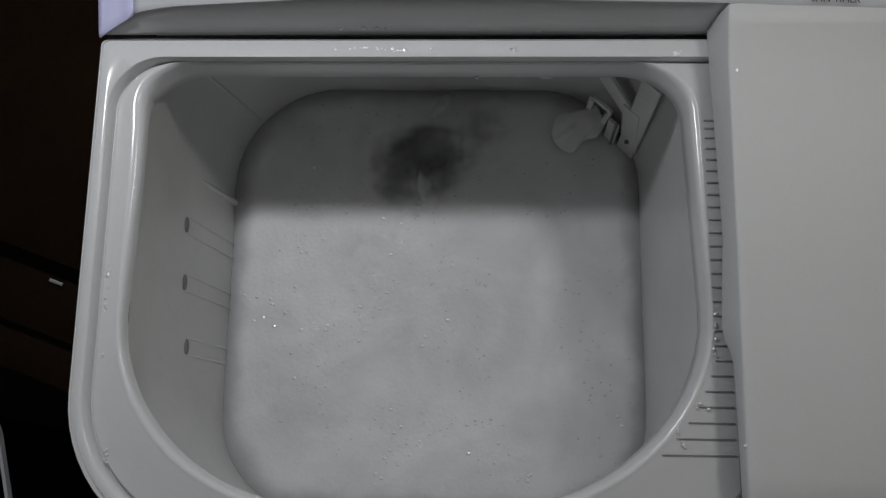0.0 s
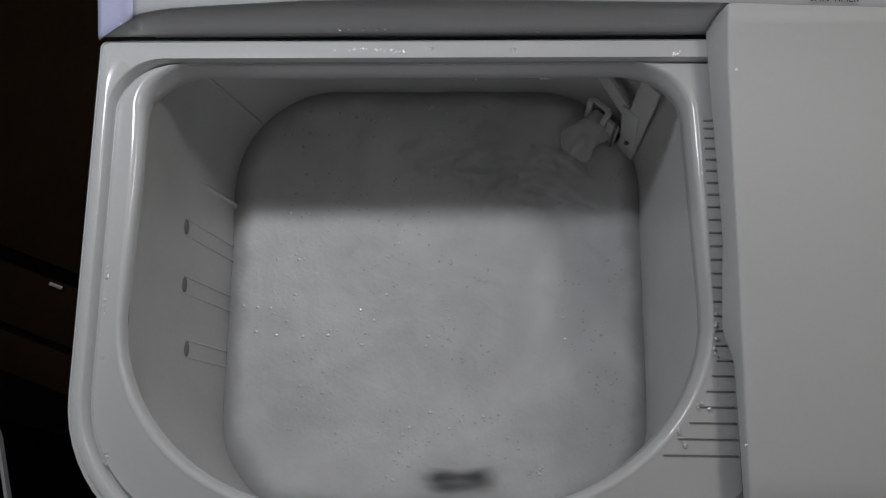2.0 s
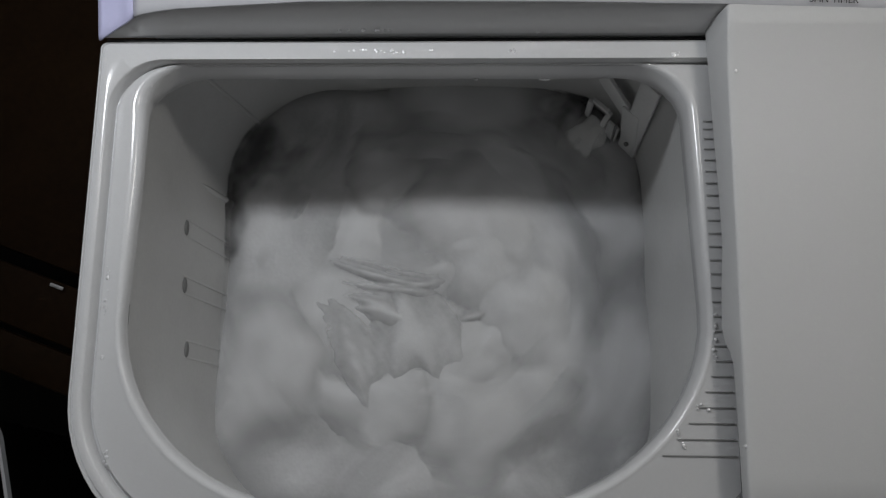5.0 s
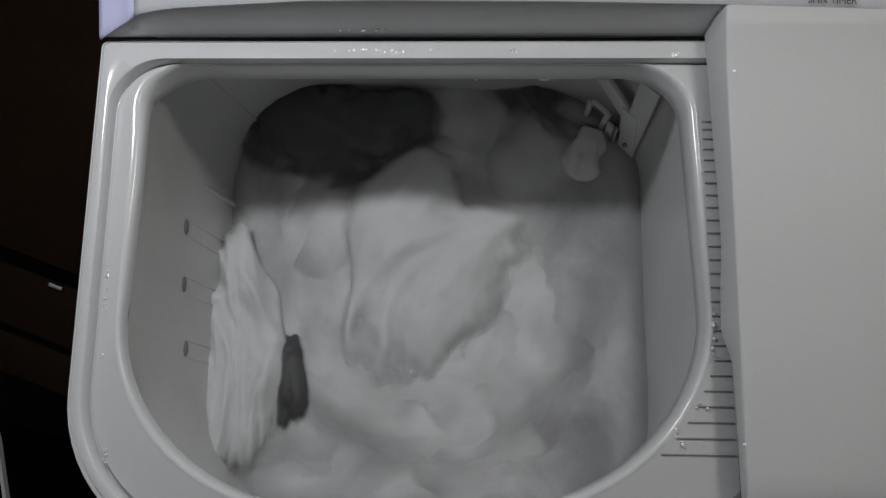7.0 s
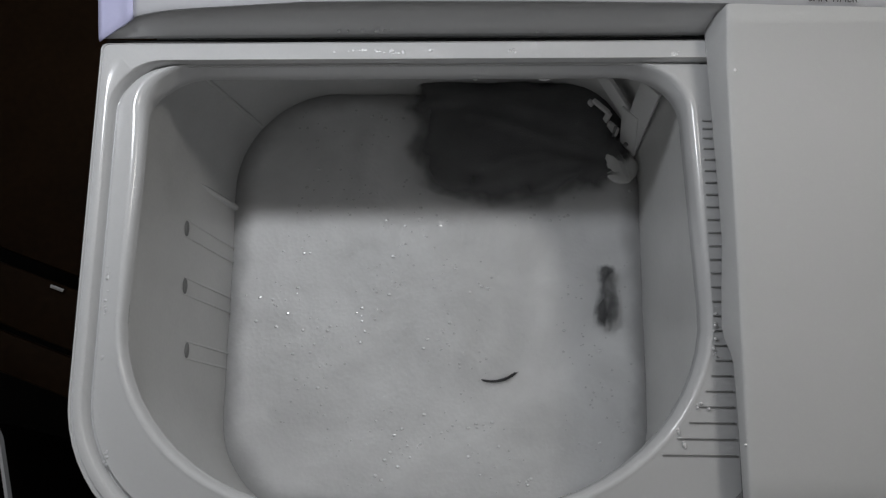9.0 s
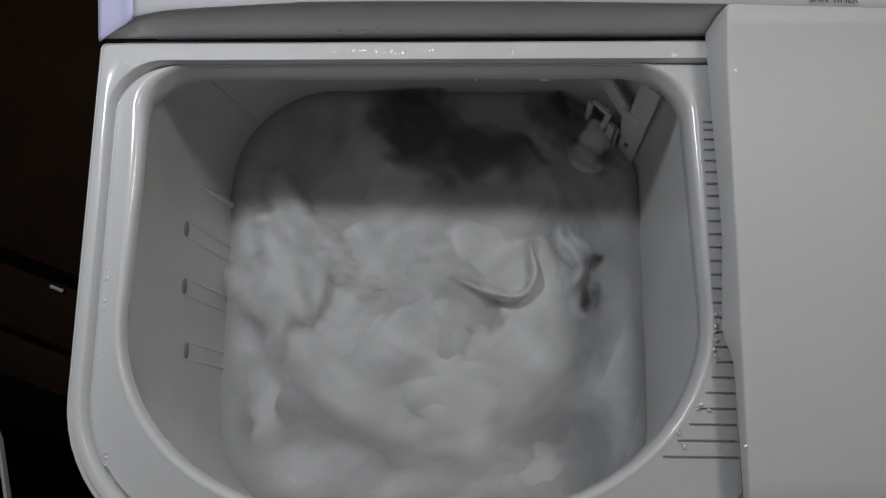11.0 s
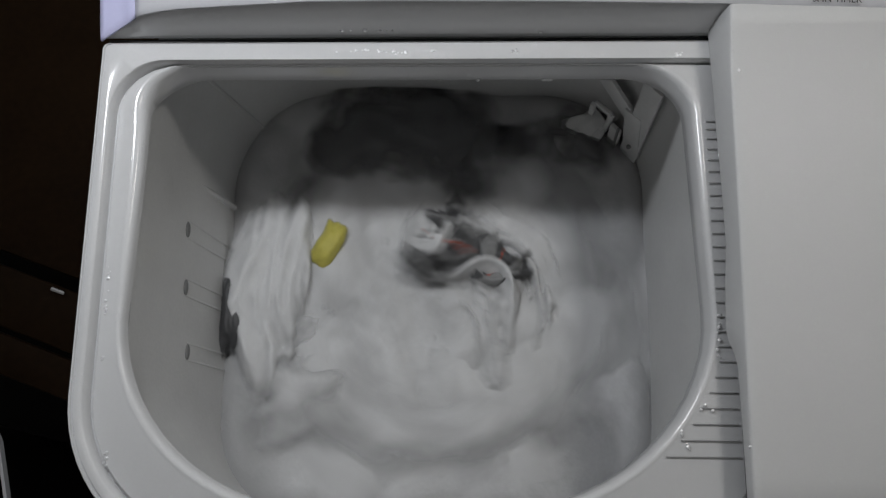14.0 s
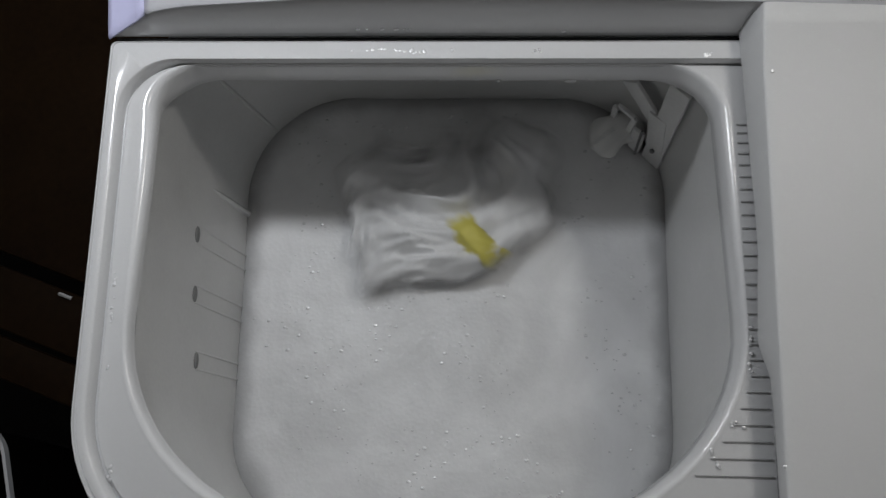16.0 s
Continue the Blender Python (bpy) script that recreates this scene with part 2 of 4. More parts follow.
def strip(lines):
    """Open surface through rows of points of equal count."""
    bm = bmesh.new()
    rows = [[bm.verts.new(p) for p in line] for line in lines]
    for a, b in zip(rows, rows[1:]):
        for k in range(len(a) - 1):
            bm.faces.new((a[k], a[k + 1], b[k + 1], b[k]))
    return bm


def solid(ob, thick, offset=-1):
    m = ob.modifiers.new("thickness", "SOLIDIFY")
    m.thickness, m.offset = thick, offset
    return ob


def bar(bm, a, b, r, seg=8, flat=1.0):
    """A rounded rod from a to b."""
    a, b = Vector(a), Vector(b)
    d = b - a
    q = d.to_track_quat("Z", "Y").to_matrix().to_4x4()
    m = Matrix.Translation((a + b) / 2) @ q @ Matrix.Diagonal((r, r * flat, d.length, 1))
    bmesh.ops.create_cone(bm, cap_ends=True, segments=seg, radius1=1, radius2=1, depth=1, matrix=m)
    return bm


# ---- room ----
def room():
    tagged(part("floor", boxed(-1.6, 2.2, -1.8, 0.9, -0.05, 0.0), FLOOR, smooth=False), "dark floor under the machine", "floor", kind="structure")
    tagged(part("ceiling", boxed(-1.6, 2.2, -1.8, 0.9, 2.45, 2.5), CEIL, smooth=False), "off-white plain ceiling", "ceiling", kind="structure")
    tagged(part("wall_north", boxed(-1.6, 2.2, 0.9, 1.0, 0, 2.5), WALL, smooth=False), "grey painted wall behind the machine", "wall", kind="structure")
    tagged(part("wall_south", boxed(-1.6, 2.2, -1.9, -1.8, 0, 2.5), WALL, smooth=False), "grey painted wall", "wall", kind="structure")
    tagged(part("wall_west", boxed(-1.7, -1.6, -1.9, 1.0, 0, 2.5), WALL, smooth=False), "grey painted wall", "wall", kind="structure")
    tagged(part("wall_east", boxed(2.2, 2.3, -1.9, 1.0, 0, 2.5), WALL, smooth=False), "grey painted wall", "wall", kind="structure")
    for at, r in ((LAMP, 0.025), (SIDE_LAMP, 0.03)):
        shade = thing("ceiling_lamp", "bare bulb in a small white holder hanging from the ceiling", "lamp", pose(*at), "ceiling lamps")
        bm = bmesh.new()
        bmesh.ops.create_cone(bm, cap_ends=True, segments=32, radius1=r, radius2=r * 0.6, depth=0.05, matrix=Matrix.Translation((0, 0, 0.085)))
        part("bulb_holder", bm, CEIL, shade)
        bm = bmesh.new()
        bar(bm, (0, 0, 0.09), (0, 0, 2.449 - at[2]), 0.008)
        part("stem", bm, CEIL, shade)


def bench():
    """Dark boarded bench beside the machine, its deep shade put into near-black wood colours."""
    c = thing("wooden_bench", "dark brown boarded wooden bench with deep shade put into its colour", "bench", pose(-0.43, 0.06, 0, 0, 0, -20))
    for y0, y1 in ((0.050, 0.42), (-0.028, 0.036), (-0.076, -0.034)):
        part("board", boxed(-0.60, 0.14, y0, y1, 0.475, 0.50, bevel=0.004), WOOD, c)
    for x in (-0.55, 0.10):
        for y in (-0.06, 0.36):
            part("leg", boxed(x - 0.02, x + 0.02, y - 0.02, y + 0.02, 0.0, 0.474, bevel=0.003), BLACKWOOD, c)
    bm = bmesh.new()
    bar(bm, (-0.006, 0.030, 0.503), (0.010, 0.030, 0.503), 0.0026)
    part("nail_plate", bm, STEEL, c, "small shiny steel fitting")


def basket():
    """Dark basket with a pale rim."""
    c = thing("laundry_basket", "dark laundry basket with a pale plastic rim", "basket", pose(-0.557, -0.291, 0, 0, 0, 14.7))
    def wall(i, z):
        return ring(-0.19 + i, 0.14 - i, -0.25 + i, 0.22 - i, z, [(0.04, 0.04)] * 4)
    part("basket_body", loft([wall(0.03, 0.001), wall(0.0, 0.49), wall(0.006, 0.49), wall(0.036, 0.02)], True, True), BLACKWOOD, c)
    part("rim", loft([wall(-0.002, 0.4905), wall(-0.002, 0.5), wall(0.0015, 0.5), wall(0.0015, 0.4905)]), SHEET, c, "pale plastic rim")


room()
bench()
basket()


# ---- washing machine ----
machine = thing("washing_machine", "white plastic twin-tub washing machine running a foamy wash", "washing machine")
BODYX0, BODYX1 = -0.2235, 0.53


def deck():
    """Top frame: outer skirt, groove, step, ledge, rolled lip and skirt round the wash opening."""
    def outer(i, z):
        r = 0.100 - i
        pts = ring(BODYX0 + i, BODYX1 - i, -0.153 + i, 0.1962 - i * 0.3, z, [(0.012, 0.012), (0.004, 0.004), (r, r), (0.05, 0.05)])
        for p in pts:
            if p.y > 0.1955:
                p.z = max(p.z, 0.889)
        return pts

    def step(i, z):
        return ring(-0.2140 + i, 0.245 - i, -0.143 + i, 0.1826 - i * 0.3, z, [(0.036, 0.036), (0.038, 0.036), (0.092 - i, 0.092 - i), (0.09, 0.09)])

    def lip(i, z, back=0.1818, left=0.0, right=0.0):
        pts = ring(-0.1985 + i, 0.2045 - i, -0.1305 + i, back, z, [(0.042, 0.036), (0.042, 0.036), (0.140, 0.125), (0.150, 0.135)])
        for p in pts:
            if p.y > -0.01:
                p.x -= (right if p.x > 0 else left) * (p.y + 0.01) * min(1, abs(p.x) / 0.15)
            # the far side from the lid has a broader ledge and a shallow roll
            w = min(1, max(0, -p.x / 0.12)) * min(1, max(0, (0.172 - p.y) / 0.03))
            p.x += 0.0035 * w * min(1, max(0, p.y / 0.1))
            if p.z < 0.8925:
                p.z += (0.8925 - p.z) * 0.62 * w
        return pts
    loops = [outer(0.0, 0.80), outer(0.0, 0.8945), outer(0.0006, 0.8975), outer(0.0016, 0.8992),
             outer(0.0024, 0.8992), outer(0.0030, 0.8978), outer(0.0040, 0.8978), outer(0.0048, 0.8996), outer(0.0070, 0.9),
             step(0.0, 0.9), step(0.0012, 0.8988), step(0.0024, 0.8880), step(0.0042, 0.8878), step(0.0052, 0.8918), step(0.0060, 0.8922),
             lip(0.0, 0.8925, 0.1820, 0.04, 0.02), lip(0.0012, 0.8932, 0.1819, 0.036, 0.025), lip(0.0024, 0.8935, 0.1818, 0.03, 0.03), lip(0.0038, 0.8924, 0.1817, 0.018, 0.04),
             lip(0.0048, 0.8885, 0.1816, 0.006, 0.045), lip(0.0054, 0.878, 0.1814, 0.0, 0.045), lip(0.0058, 0.8665, 0.1812, 0.0, 0.045), lip(0.0052, 0.8655, 0.1817, 0.0, 0.045),
             lip(0.0040, 0.8665, 0.1830, 0.0, 0.045), lip(0.0036, 0.874, 0.184, 0.0, 0.04)]
    return part("deck", loft(loops), PLASTIC, machine, "glossy white plastic deck with a rounded opening", sharp=50)


def tub():
    def at(x0, x1, y0, y1, z, rb=0.095, rf=0.105):
        return ring(x0, x1, y0, y1, z, [(rb, rb), (rb, rb), (rf, rf), (rf, rf)])
    loops = [at(-0.1955, 0.2005, -0.1290, 0.236, 0.874, 0.085), at(-0.1915, 0.1995, -0.131, 0.238, 0.80, 0.088),
             at(-0.1785, 0.1955, -0.144, 0.246, 0.68, 0.095, 0.085), at(-0.165, 0.185, -0.140, 0.24, 0.55), at(-0.155, 0.175, -0.125, 0.23, 0.50)]
    t = part("wash_tub", loft(loops, close_last=True), TUBMAT, machine, "deep grey-white plastic wash tub, wet inside")
    # ceiling of the tub behind the lip
    bm = boxed(-0.19, 0.195, 0.187, 0.25, 0.8745, 0.878)
    part("tub_flange", bm, TUBMAT, machine)
    return t


def body():
    bm = loft([ring(BODYX0 + 0.004, BODYX1 - 0.004, -0.149, 0.30, z, [(0.01, 0.01), (0.01, 0.01), (0.06, 0.06), (0.05, 0.05)]) for z in (0.03, 0.799)], True, False)
    part("body", bm, SHEET, machine, "white painted steel cabinet body")


def wall_slots(tub_part):
    """Slots with water ribs under them on the tub's side wall, and one long rib."""
    def wall_x(z):
        return -0.1915 + (0.80 - z) * 0.108
    for y, z in ((0.0887, 0.780), (0.0420, 0.776), (-0.0085, 0.764)):
        bm = bmesh.new()
        bmesh.ops.create_uvsphere(bm, u_segments=14, v_segments=8, radius=1, matrix=Matrix.Translation((wall_x(z), y, z)) @ Matrix.Diagonal((0.0018, 0.0068, 0.0044, 1)))
        part("slot", bm, HOLE, tub_part, "dark drain slot")
        for dy in (-0.0065, 0.0070):
            bm = bmesh.new()
            bar(bm, (wall_x(z) - 0.001, y + dy, z + 0.003), (wall_x(0.66) + 0.0005, y + dy, 0.66), 0.0011)
            part("rib", bm, TUBMAT, tub_part)
    bm = bmesh.new()
    bar(bm, (wall_x(0.775) - 0.004, 0.133, 0.775), (wall_x(0.655) + 0.002, 0.134, 0.655), 0.0032)
    part("rib", bm, PLASTIC, tub_part, "smooth white moulded rib")
    bm = bmesh.new()
    bar(bm, (-0.1560, 0.2125, 0.68), (-0.1722, 0.2066, 0.81), 0.0018)
    part("rib", bm, TUBMAT, tub_part)


def control_panel():
    """Raised console behind the deck, with a recessed front face."""
    edge = ((-0.2210, 0.1965, 0.9035), (-0.2175, 0.1982, 0.9048), (-0.2125, 0.2006, 0.9065), (-0.2065, 0.2036, 0.9085), (-0.2000, 0.2062, 0.9110),
            (-0.1935, 0.2072, 0.9165), (-0.1880, 0.2072, 0.9200), (-0.1760, 0.2072, 0.9243), (-0.1612, 0.2071, 0.9282), (-0.1294, 0.2070, 0.9320),
            (-0.07, 0.2068, 0.9385), (-0.0145, 0.2065, 0.9396), (0.0973, 0.2062, 0.9381), (0.2051, 0.2062, 0.9336), (0.28, 0.2032, 0.9325), (0.40, 0.1990, 0.9295), (BODYX1, 0.1950, 0.9295))

    def row(dy, dz):
        return [(x, y + dy, z + dz) for x, y, z in edge]
    top = [row(0.0012, -0.003), row(0.0003, -0.0015), row(0, 0), row(0.002, 0.0018), row(0.006, 0.003), row(0.05, 0.014), row(0.12, 0.030), row(0.125, -0.034)]
    seam = 5
    cap = [r[:seam + 1] for r in top]
    rest = [r[seam:] for r in top]
    console = part("control_panel", strip(rest), PANEL, machine, "white plastic control console")
    solid(console, 0.002)
    end = part("end_cap", strip(cap), CAPMAT, console, "white plastic end cap with the cool light's lavender tint in its colour")
    end.location = (-0.0006, -0.0012, 0.0006)
    solid(end, 0.002)
    # recessed face
    lines = [[(x, 0.2004 + (max(y, 0.2015) + 0.0015 - 0.2004) * f, 0.897 + (z - 0.0015 - 0.897) * f) for x, y, z in edge] for f in (0, 0.12, 0.35, 0.7, 1.0)]
    face = part("front_face", strip(lines), PLASTIC, console, "recessed plain white front face")
    solid(face, 0.002, 1)
    # black strip painted in where the gap behind the deck lies in shade
    part("gap_shade_strip", boxed(BODYX0 + 0.003, BODYX1, 0.1950, 0.2010, 0.8850, 0.8935), GAP, machine, "black strip standing in for the shadow gap behind the deck")
    cu = bpy.data.curves.new("lettering", "FONT")
    cu.body, cu.size, cu.extrude, cu.align_x = "SPIN TIMER", 0.0064, 0.0001, "CENTER"
    tmp = new("lettering", cu)
    dg = bpy.context.evaluated_depsgraph_get()
    me = bpy.data.meshes.new_from_object(tmp.evaluated_get(dg))
    bpy.data.objects.remove(tmp)
    me.materials.clear()
    me.materials.append(INK)
    txt = new("lettering", me)
    txt.parent = console
    txt.matrix_basis = pose(0.2807, 0.2051, 0.9362, 12, 0, -2)
    tagged(txt, "black printed words")


def spin_lid():
    """Closed flat lid of the spin side with a shaped side wall."""
    ys = [-0.153, -0.10, -0.05, -0.03, -0.022, -0.014, -0.006, 0.02, 0.05, 0.08, 0.12, 0.165, 0.190, 0.2035]
    zt = [0.9215, 0.9228, 0.9240, 0.9245, 0.9247, 0.9249, 0.925, 0.926, 0.9268, 0.9275, 0.9283, 0.9290, 0.9345, 0.9378]
    zb = [0.9065, 0.9062, 0.906, 0.9055, 0.9035, 0.9015, 0.9005, 0.9003, 0.9005, 0.9003, 0.9003, 0.9003, 0.9003, 0.9003]
    bx = [0.2110, 0.2108, 0.2104, 0.2100, 0.2085, 0.2062, 0.2052, 0.2064, 0.2084, 0.2080, 0.2068, 0.2055, 0.2048, 0.2046]
    xl = 0.2112

    def xb(y):
        return bx[ys.index(y)]
    rows = [[(xb(y) + 0.0004, y, b) for y, b in zip(ys, zb)],
            [(xb(y), y, b + 0.0015) for y, b in zip(ys, zb)],
            [(xl - 0.0006, y, z - 0.002) for y, z in zip(ys, zt)],
            [(xl, y, z - 0.0006) for y, z in zip(ys, zt)],
            [(xl + 0.0012, y, z) for y, z in zip(ys, zt)],
            [(xl + 0.006, y, z + 0.0002) for y, z in zip(ys, zt)]]
    for x in (0.25, 0.32, 0.40, 0.48, BODYX1 - 0.002):
        rows.append([(x, min(y, 0.2075 - (x - 0.21) * 0.035 - (0.2035 - y) * 0.3 - 0.004), z + 0.0004) for y, z in zip(ys, zt)])
    lid = part("spin_lid", strip(rows), LIDMAT, machine, "closed glossy white lid over the spin tub", sharp=60)
    solid(lid, 0.002)
    # black strip that gives the open gap under the lid its shade
    part("lid_shade_strip", boxed(0.2125, 0.218, -0.15, 0.19, 0.9002, 0.905), GAP, machine, "dark strip standing in for the shade under the lid edge")


def ridges(parent):
    """Moulded lines between the opening and the lid: thin rods whose grey stands in for the grooves' shade."""
    n = 26
    for k in range(n):
        y = 0.1385 - 0.2262 * (k / (n - 1)) ** 1.14
        x0 = 0.2020 if y > -0.02 else 0.0525 + 0.152 * math.sqrt(max(0, 1 - ((y - 0.0045) / 0.135) ** 2)) + 0.002
        bm = bmesh.new()
        bar(bm, (x0, y, 0.8934), (0.2125, y, 0.8934), 0.00058, 6)
        part("groove", bm, GROOVE, parent)


d = deck()
wash_tub = tub()
body()
wall_slots(wash_tub)
control_panel()
spin_lid()
ridges(d)


def lint_filter():
    """Frame of the lint filter in the tub's back corner: crossing arms, a small window and a slot."""
    f = thing("lint_filter", "white plastic lint filter frame in the tub's back corner", "lint filter", pose(0.175, 0.195, 0.74, 0, 0, -45))
    # flat bars in the frame's own plane: x along the corner, z up
    def flat(name, a, b, w, y=0.0, mat=FILTERMAT, label="", d=0.004):
        a, b = Vector((a[0], y, a[1])), Vector((b[0], y, b[1]))
        ang = math.atan2(b.z - a.z, b.x - a.x)
        bm = boxed(-(b - a).length / 2, (b - a).length / 2, -d / 2, d / 2, -w / 2, w / 2, bevel=0.0012)
        bmesh.ops.transform(bm, matrix=Matrix.Translation((a + b) / 2) @ Matrix.Rotation(-ang, 4, "Y"), verts=bm.verts)
        part(name, bm, mat, f, label)
    flat("arm", (-0.0332, 0.0405), (0.0007, 0.0147), 0.020, 0)
    flat("arm", (0.0084, 0.0934), (0.0128, -0.0616), 0.019, -0.001)
    flat("arm", (0.0022, 0.0292), (0.0145, -0.0453), 0.018, -0.002)
    flat("window_frame", (-0.0361, -0.0162), (-0.0353, -0.0567), 0.0055, -0.002)
    flat("window_frame", (-0.0353, -0.0567), (-0.0181, -0.0543), 0.0055, -0.002)
    flat("window_frame", (-0.0181, -0.0543), (-0.0157, -0.0074), 0.0055, -0.002)
    flat("window_frame", (-0.0157, -0.0074), (-0.0345, -0.0103), 0.0055, -0.002)
    flat("spout", (-0.0072, -0.02), (-0.0037, -0.1004), 0.012, -0.003)
    flat("slot", (-0.004, -0.0101), (-0.0002, -0.0885), 0.002, -0.0055, HOLE, "dark slot")
    bm = bmesh.new()
    bmesh.ops.create_uvsphere(bm, u_segments=10, v_segments=6, radius=0.0022, matrix=Matrix.Translation((0.0116, -0.0055, -0.0282)))
    part("screw", bm, HOLE, f, "dark screw hole")


lint_filter()


def droplets():
    """Splashed water drops on the deck, the console face and the lip's lower edge."""
    groups = ((-0.0361, 0.1883, 0.9, 0.0231, 0.0012, 16), (-0.0102, 0.1870, 0.9, 0.0058, 0.0012, 5), (0.0136, 0.1883, 0.9, 0.0012, 0.0008, 2),
              (0.0710, 0.1878, 0.9, 0.0023, 0.0012, 3), (0.1858, 0.1853, 0.9, 0.0038, 0.0015, 5), (-0.2050, 0.0219, 0.8925, 0.0012, 0.0135, 8),
              (-0.2050, 0.0045, 0.8925, 0.0012, 0.0046, 5), (-0.2045, -0.0279, 0.8925, 0.0008, 0.0019, 2), (-0.1962, -0.0917, 0.8925, 0.0023, 0.0054, 6),
              (0.1781, -0.0770, 0.8935, 0.0023, 0.0077, 7), (0.1930, -0.0570, 0.8938, 0.0046, 0.0023, 4), (0.2028, -0.0092, 0.894, 0.0015, 0.0154, 8),
              (0.2172, 0.1600, 0.9296, 0.0015, 0.0008, 2), (0.2139, 0.0212, 0.9255, 0.0008, 0.0038, 2), (0.2101, -0.0819, 0.9222, 0.0008, 0.0008, 1),
              (-0.031, 0.2008, 0.9068, 0.022, 0.0002, 9), (0.087, 0.2002, 0.9034, 0.002, 0.0002, 2))
    for x, y, z, sx, sy, n in groups:
        bm = bmesh.new()
        for k in range(n):
            r = random.uniform(0.00035, 0.0008)
            m = Matrix.Translation((x + random.uniform(-sx, sx), y + random.uniform(-sy, sy), z)) @ Matrix.Diagonal((r * 1.8, r * random.uniform(1.2, 2.0), r * 0.36, 1))
            bmesh.ops.create_icosphere(bm, subdivisions=2, radius=1, matrix=m)
        tagged(part("water_drops", bm, DROP), "clear splashed water drops on white plastic", "water drops", kind="stuff")
    bm = bmesh.new()
    for x, r in ((0.0955, 0.0042), (0.045, 0.0016)):
        bmesh.ops.create_icosphere(bm, subdivisions=3, radius=1, matrix=Matrix.Translation((x, 0.1812, 0.8658)) @ Matrix.Diagonal((r, 0.0014, 0.0022, 1)))
    tagged(part("water_drops", bm, PLASTIC), "drops hanging from the lip of the opening", "water drops", kind="stuff")


DROP = material("water_drop", (0.80, 0.80, 0.81), 0.28, vary=0.02, bump=0.0)
DROP.node_tree.nodes["Principled BSDF"].inputs["Metallic"].default_value = 0.6
droplets()


# ---- wash load ----
FOAMZ = 0.68


def suds_bed(name, mat, amp, fine, shrink, round_off):
    """A bed of suds that fills the tub from wall to wall, softly uneven, rounded off and greyed along the walls."""
    full = [(0.095, 0.095), (0.095, 0.095), (0.085, 0.085), (0.085, 0.085)]
    edge = ring(-0.1795 + shrink, 0.1965 - shrink, -0.1445 + shrink, 0.247 - shrink, 0, full, 20, 26)
    mid = Vector((0.0085, 0.055, 0))
    loops = []
    rings = 70
    for k in range(rings + 1):
        f = 1 - k / rings * 0.996
        loop = []
        for p in edge:
            q = mid + (p - mid) * f
            z = amp * noise.noise(q * 18) + min(1, f * 4) * (fine * noise.noise(q * 70 + Vector((3, 1, 7))) + 0.0003 * noise.noise(q * 240))
            brim = 0.88 + 0.03 * noise.noise(p * 30)
            z -= round_off * (max(0, f - brim) / (1 - brim)) ** 2.2
            loop.append((q.x, q.y, z))
        loops.append(loop)
    bm = loft(loops, close_last=True)
    # weight of the painted edge shade and thinner suds, full at the walls
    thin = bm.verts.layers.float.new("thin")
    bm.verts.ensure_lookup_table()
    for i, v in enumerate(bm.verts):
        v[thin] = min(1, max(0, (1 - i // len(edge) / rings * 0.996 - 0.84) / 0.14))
    return part(name, bm, mat, None, sharp=80)


def foam_sheet():
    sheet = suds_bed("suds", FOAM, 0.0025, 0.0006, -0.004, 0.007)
    sheet.location.z = FOAMZ
    tagged(sheet, "thick white soap suds covering the wash water", "suds", kind="stuff")
    water = part("water", boxed(-0.150, 0.170, -0.10, 0.21, 0.52, 0.655), WASHWATER, None, smooth=False)
    tagged(water, "grey soapy wash water under the suds", "water", kind="structure")


def mound(seed, r, h):
    """A low smooth swell of suds that melts into the surface."""
    off = Vector((seed * 3.1, seed * 1.7, seed * 0.9))
    loops = []
    for k in range(22):
        f = 1.0 - k / 21.5
        loop = []
        for j in range(56):
            a = 2 * math.pi * j / 56
            e = Vector((math.cos(a), math.sin(a), 0))
            rr = r * f * (1 + 0.45 * noise.noise(e * 1.1 + off))
            p = e * rr
            z = h * (1.25 * math.exp(-3.0 * f * f) - 0.25) - 0.004 * f ** 2
            z += h * 0.55 * noise.noise(Vector((p.x * 12, p.y * 26, 0)) + off) * (1 - f ** 2) + h * 0.04 * noise.noise(p * 70 + off)
            loop.append((p.x, p.y, z))
        loops.append(loop)
    bm = loft(loops, close_last=True)
    rim = bm.verts.layers.float.new("rim")
    for i, v in enumerate(bm.verts):
        v[rim] = 1.0 - i // 56 / 21.5
    return bm


